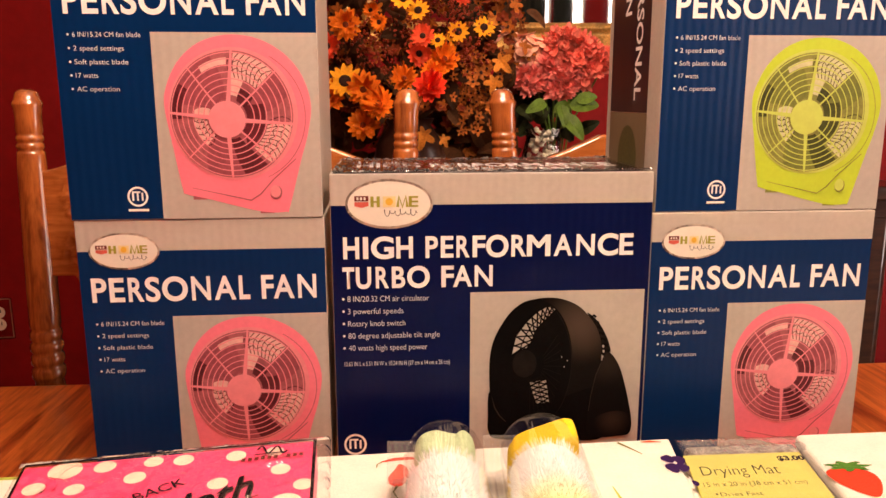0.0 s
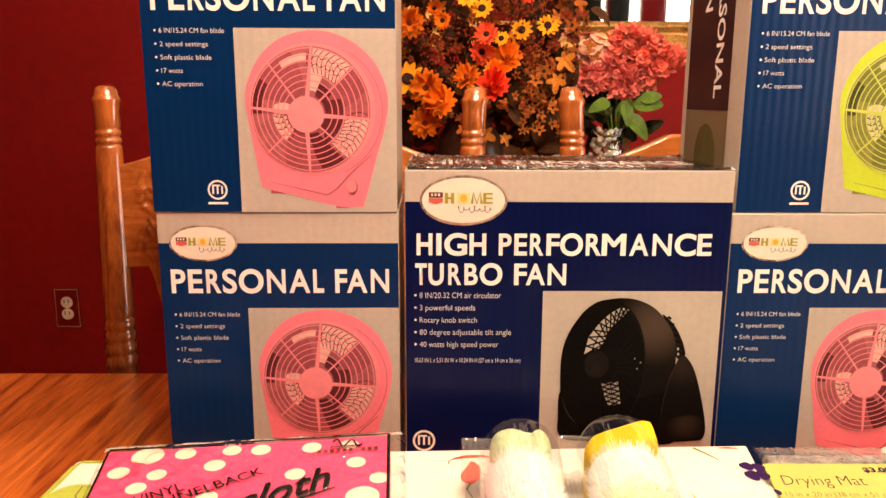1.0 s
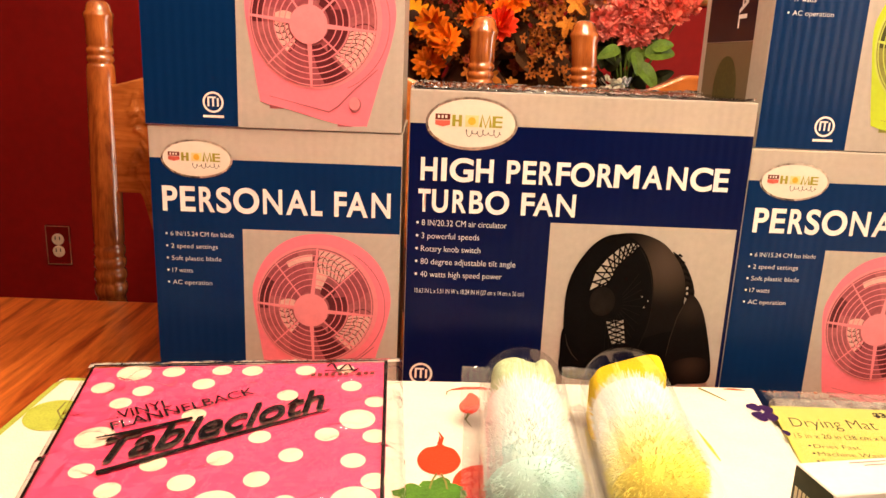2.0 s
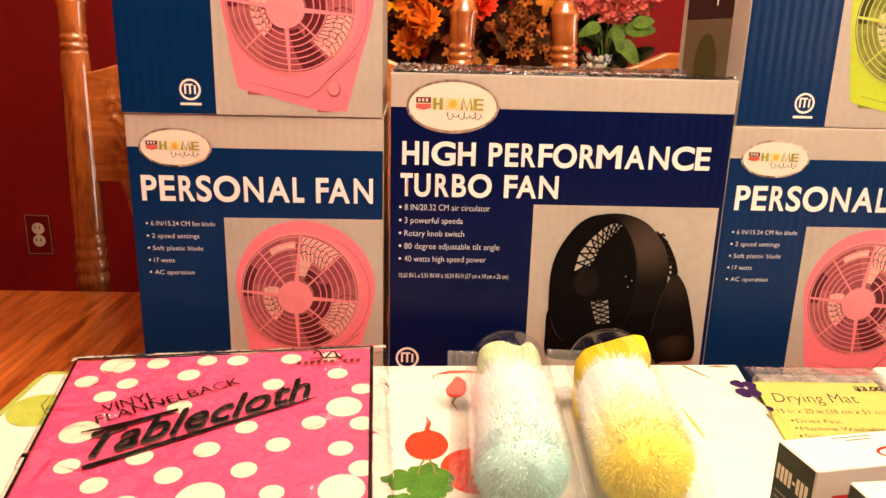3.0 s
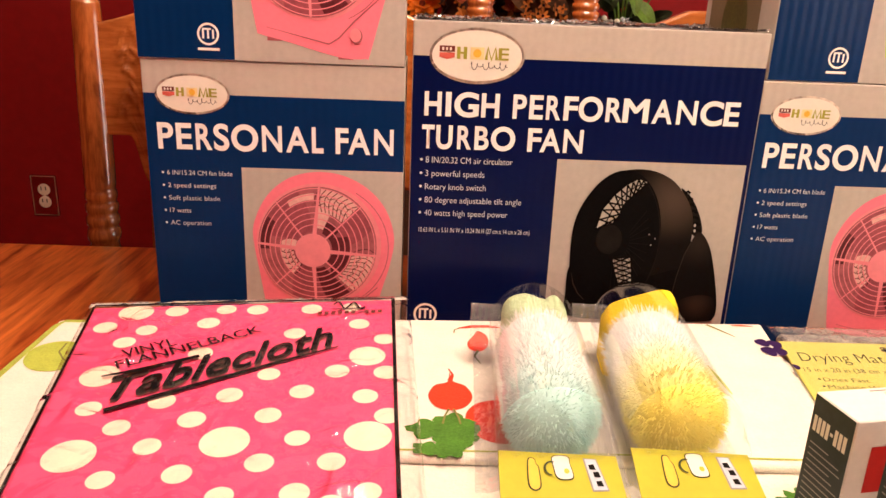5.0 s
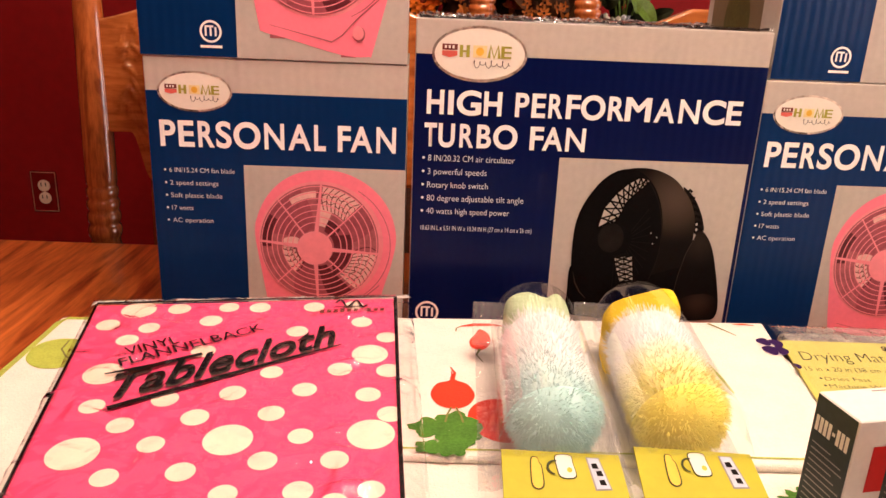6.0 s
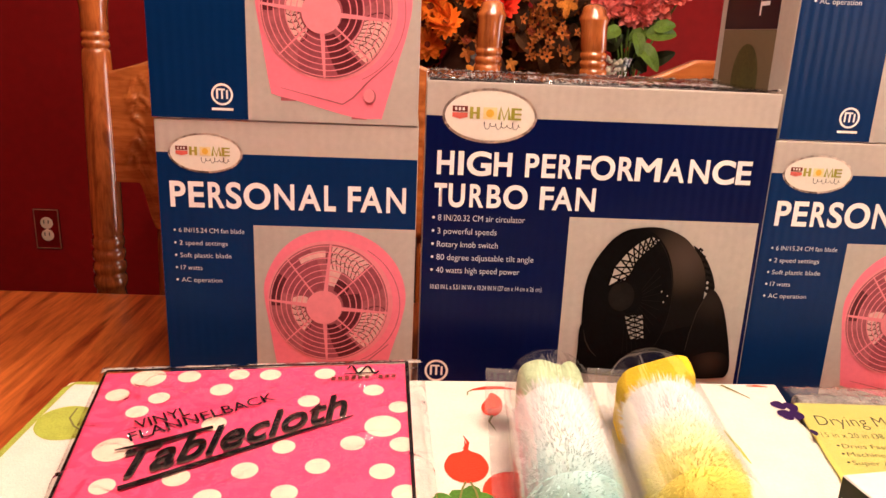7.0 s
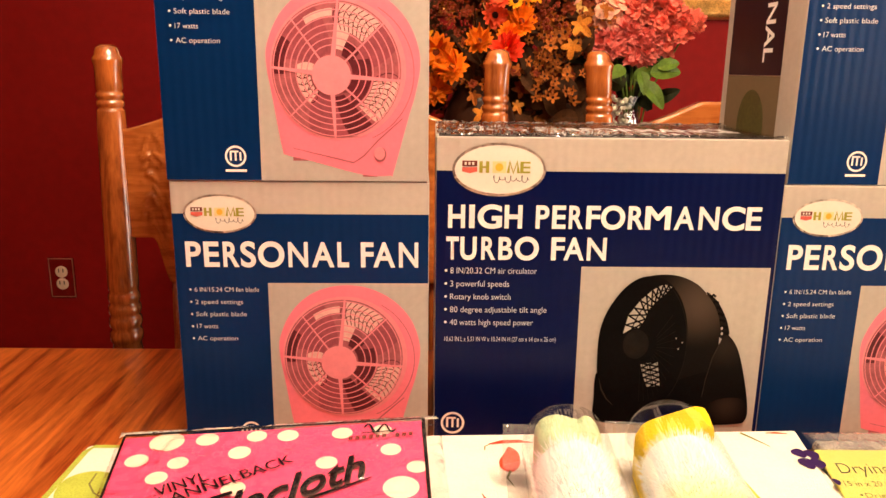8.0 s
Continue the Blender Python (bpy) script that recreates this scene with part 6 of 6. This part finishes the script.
for x, z, spin, s in ((0.053, 0.139, 4.4, 1.0), (0.032, 0.105, 4.0, 0.75), (0.070, 0.118, 5.2, 0.6), (0.165, 0.262, 5.5, 0.95), (0.178, 0.232, 4.6, 0.85), (0.160, 0.298, 0.9, 0.55), (-0.030, 0.318, 2.0, 0.6), (-0.015, 0.176, 3.4, 0.6), (0.085, 0.205, 3.8, 0.5)):
    stick("leaf", GOLDLEAF, fall, facing(x - 0.02, -0.105, z, rnd.uniform(-0.4, 0.4), -1, 0.3, spin, s))
# dark foliage low down and at the back, standing in for brown shadow
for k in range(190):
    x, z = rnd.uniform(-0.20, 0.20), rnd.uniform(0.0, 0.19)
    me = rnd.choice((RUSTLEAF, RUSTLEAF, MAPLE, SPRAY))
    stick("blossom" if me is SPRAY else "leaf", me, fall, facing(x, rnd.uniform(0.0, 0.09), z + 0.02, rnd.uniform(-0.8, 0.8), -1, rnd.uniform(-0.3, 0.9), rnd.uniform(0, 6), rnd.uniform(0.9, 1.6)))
bm = bmesh.new()
for k in range(520):
    c = bmesh.new()
    bmesh.ops.create_icosphere(c, subdivisions=1, radius=rnd.uniform(0.0018, 0.0034))
    cx, cz = ((-0.093, 0.290), (0.092, 0.325), (-0.060, 0.255), (0.060, 0.335), (0.110, 0.250), (0.0, 0.300))[k % 6]
    merge(bm, c, Matrix.Translation((rnd.gauss(cx, 0.018), rnd.uniform(-0.135, -0.075), rnd.gauss(cz, 0.020))))
tagged(part("berry_spray", bm, BERRY, fall, "small rust berries"), kind="stuff")
for k in range(16):
    x, z = rnd.uniform(-0.14, 0.17), rnd.uniform(0.22, 0.38)
    part("stem", sweep(((x * 0.15, 0, 0.10), (x * 0.5, -0.02, (z + 0.10) * 0.55), (x, -0.06, z)), 0.0016, 5), LEAF_DARK, fall)

# the pink arrangement in a glass vase
pink = thing("pink_bouquet", pose(0.378, 0.88, 0.905), "pink hydrangea bouquet with green leaves in a glass vase", "flowers")
bm = lathe(((0.030, 0.0005), (0.040, 0.012), (0.046, 0.05), (0.038, 0.085), (0.034, 0.10), (0.042, 0.118), (0.040, 0.118), (0.032, 0.10), (0.036, 0.085), (0.043, 0.05), (0.037, 0.014), (0.0, 0.010)), 14, close=False)
bm.transform(Matrix.Translation((-0.022, 0, 0)))
part("vase", bm, GLASS, pink, "clear cut-glass vase")
FLORET = flower_mesh("floret", (PETAL_PINK, PETAL_PALE), 5, 0.0130, 0.0078, 0.005, 0.0018, 2, 7)
CORAL = flower_mesh("rose_floret", (PETAL_ROSE, PETAL_PALE), 6, 0.0125, 0.0066, 0.006, 0.0018, 2, 10)
FLORET_PALE = flower_mesh("pale_floret", (PETAL_PALE, PETAL_PINK), 5, 0.0185, 0.0095, 0.003, 0.003, 1, 8)
for cx, cz, r, count, me in ((-0.063, 0.268, 0.024, 12, FLORET_PALE), (-0.105, 0.290, 0.014, 5, FLORET_PALE), (-0.058, 0.213, 0.021, 36, CORAL), (0.004, 0.203, 0.022, 38, CORAL), (-0.022, 0.236, 0.019, 26, CORAL), (0.002, 0.276, 0.030, 38, FLORET),
                             (0.036, 0.262, 0.030, 38, FLORET), (0.062, 0.245, 0.027, 34, FLORET), (0.085, 0.250, 0.018, 18, FLORET), (0.022, 0.235, 0.022, 20, CORAL), (0.045, 0.220, 0.016, 10, FLORET)):
    for k in range(count):
        d = Vector((rnd.gauss(0, 1), -abs(rnd.gauss(0, 1)) - 0.1, rnd.gauss(0, 1))).normalized()
        p = Vector((cx, -0.03, cz)) + d * r * rnd.uniform(0.86, 1.06)
        stick("floret", me, pink, facing(p.x, p.y, p.z, d.x, d.y, d.z + 0.45, rnd.uniform(0, 6), rnd.uniform(0.85, 1.15)))
GREEN = leaf_mesh("green_leaf", LEAF_GREEN, 0, 0.075, 0.019)
for x, z, turn, s in ((-0.012, 0.150, 0.55, 0.62), (0.018, 0.162, 0.08, 0.80), (0.006, 0.145, -0.95, 0.80), (-0.030, 0.170, 3.6, 0.6), (0.000, 0.165, -1.5, 0.6), (0.030, 0.172, 0.25, 0.6)):
    stick("leaf", GREEN, pink, facing(x, -0.055, z, 0.1, -1, 0.45, turn, s))
# inner leaves whose dark colour paints the shade between florets and vase
SHADED = leaf_mesh("shaded_green_leaf", LEAF_SHADED, 0, 0.060, 0.017)
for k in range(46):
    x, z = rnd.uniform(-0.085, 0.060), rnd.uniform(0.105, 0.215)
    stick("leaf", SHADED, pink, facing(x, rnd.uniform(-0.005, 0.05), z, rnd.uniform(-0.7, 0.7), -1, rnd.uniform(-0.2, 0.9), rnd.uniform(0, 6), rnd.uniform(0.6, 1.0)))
for k in range(9):
    x = rnd.uniform(-0.06, 0.08)
    part("stem", sweep(((x * 0.2, 0, 0.02), (x * 0.35, -0.005, 0.12), (x, -0.02, 0.22)), 0.0018, 5), LEAF_GREEN, pink)
bm = bmesh.new()
for k in range(95):
    c = bmesh.new()
    bmesh.ops.create_icosphere(c, subdivisions=1, radius=rnd.uniform(0.004, 0.007))
    a, r = rnd.uniform(0, 6.28), rnd.uniform(0.006, 0.032)
    merge(bm, c, Matrix.Translation((r * math.cos(a) - 0.022, r * math.sin(a), rnd.uniform(0.018, 0.116))))
tagged(part("glass_pebbles", bm, PEBBLE, pink, "clear glass pebbles in the vase", smooth=True), kind="stuff")
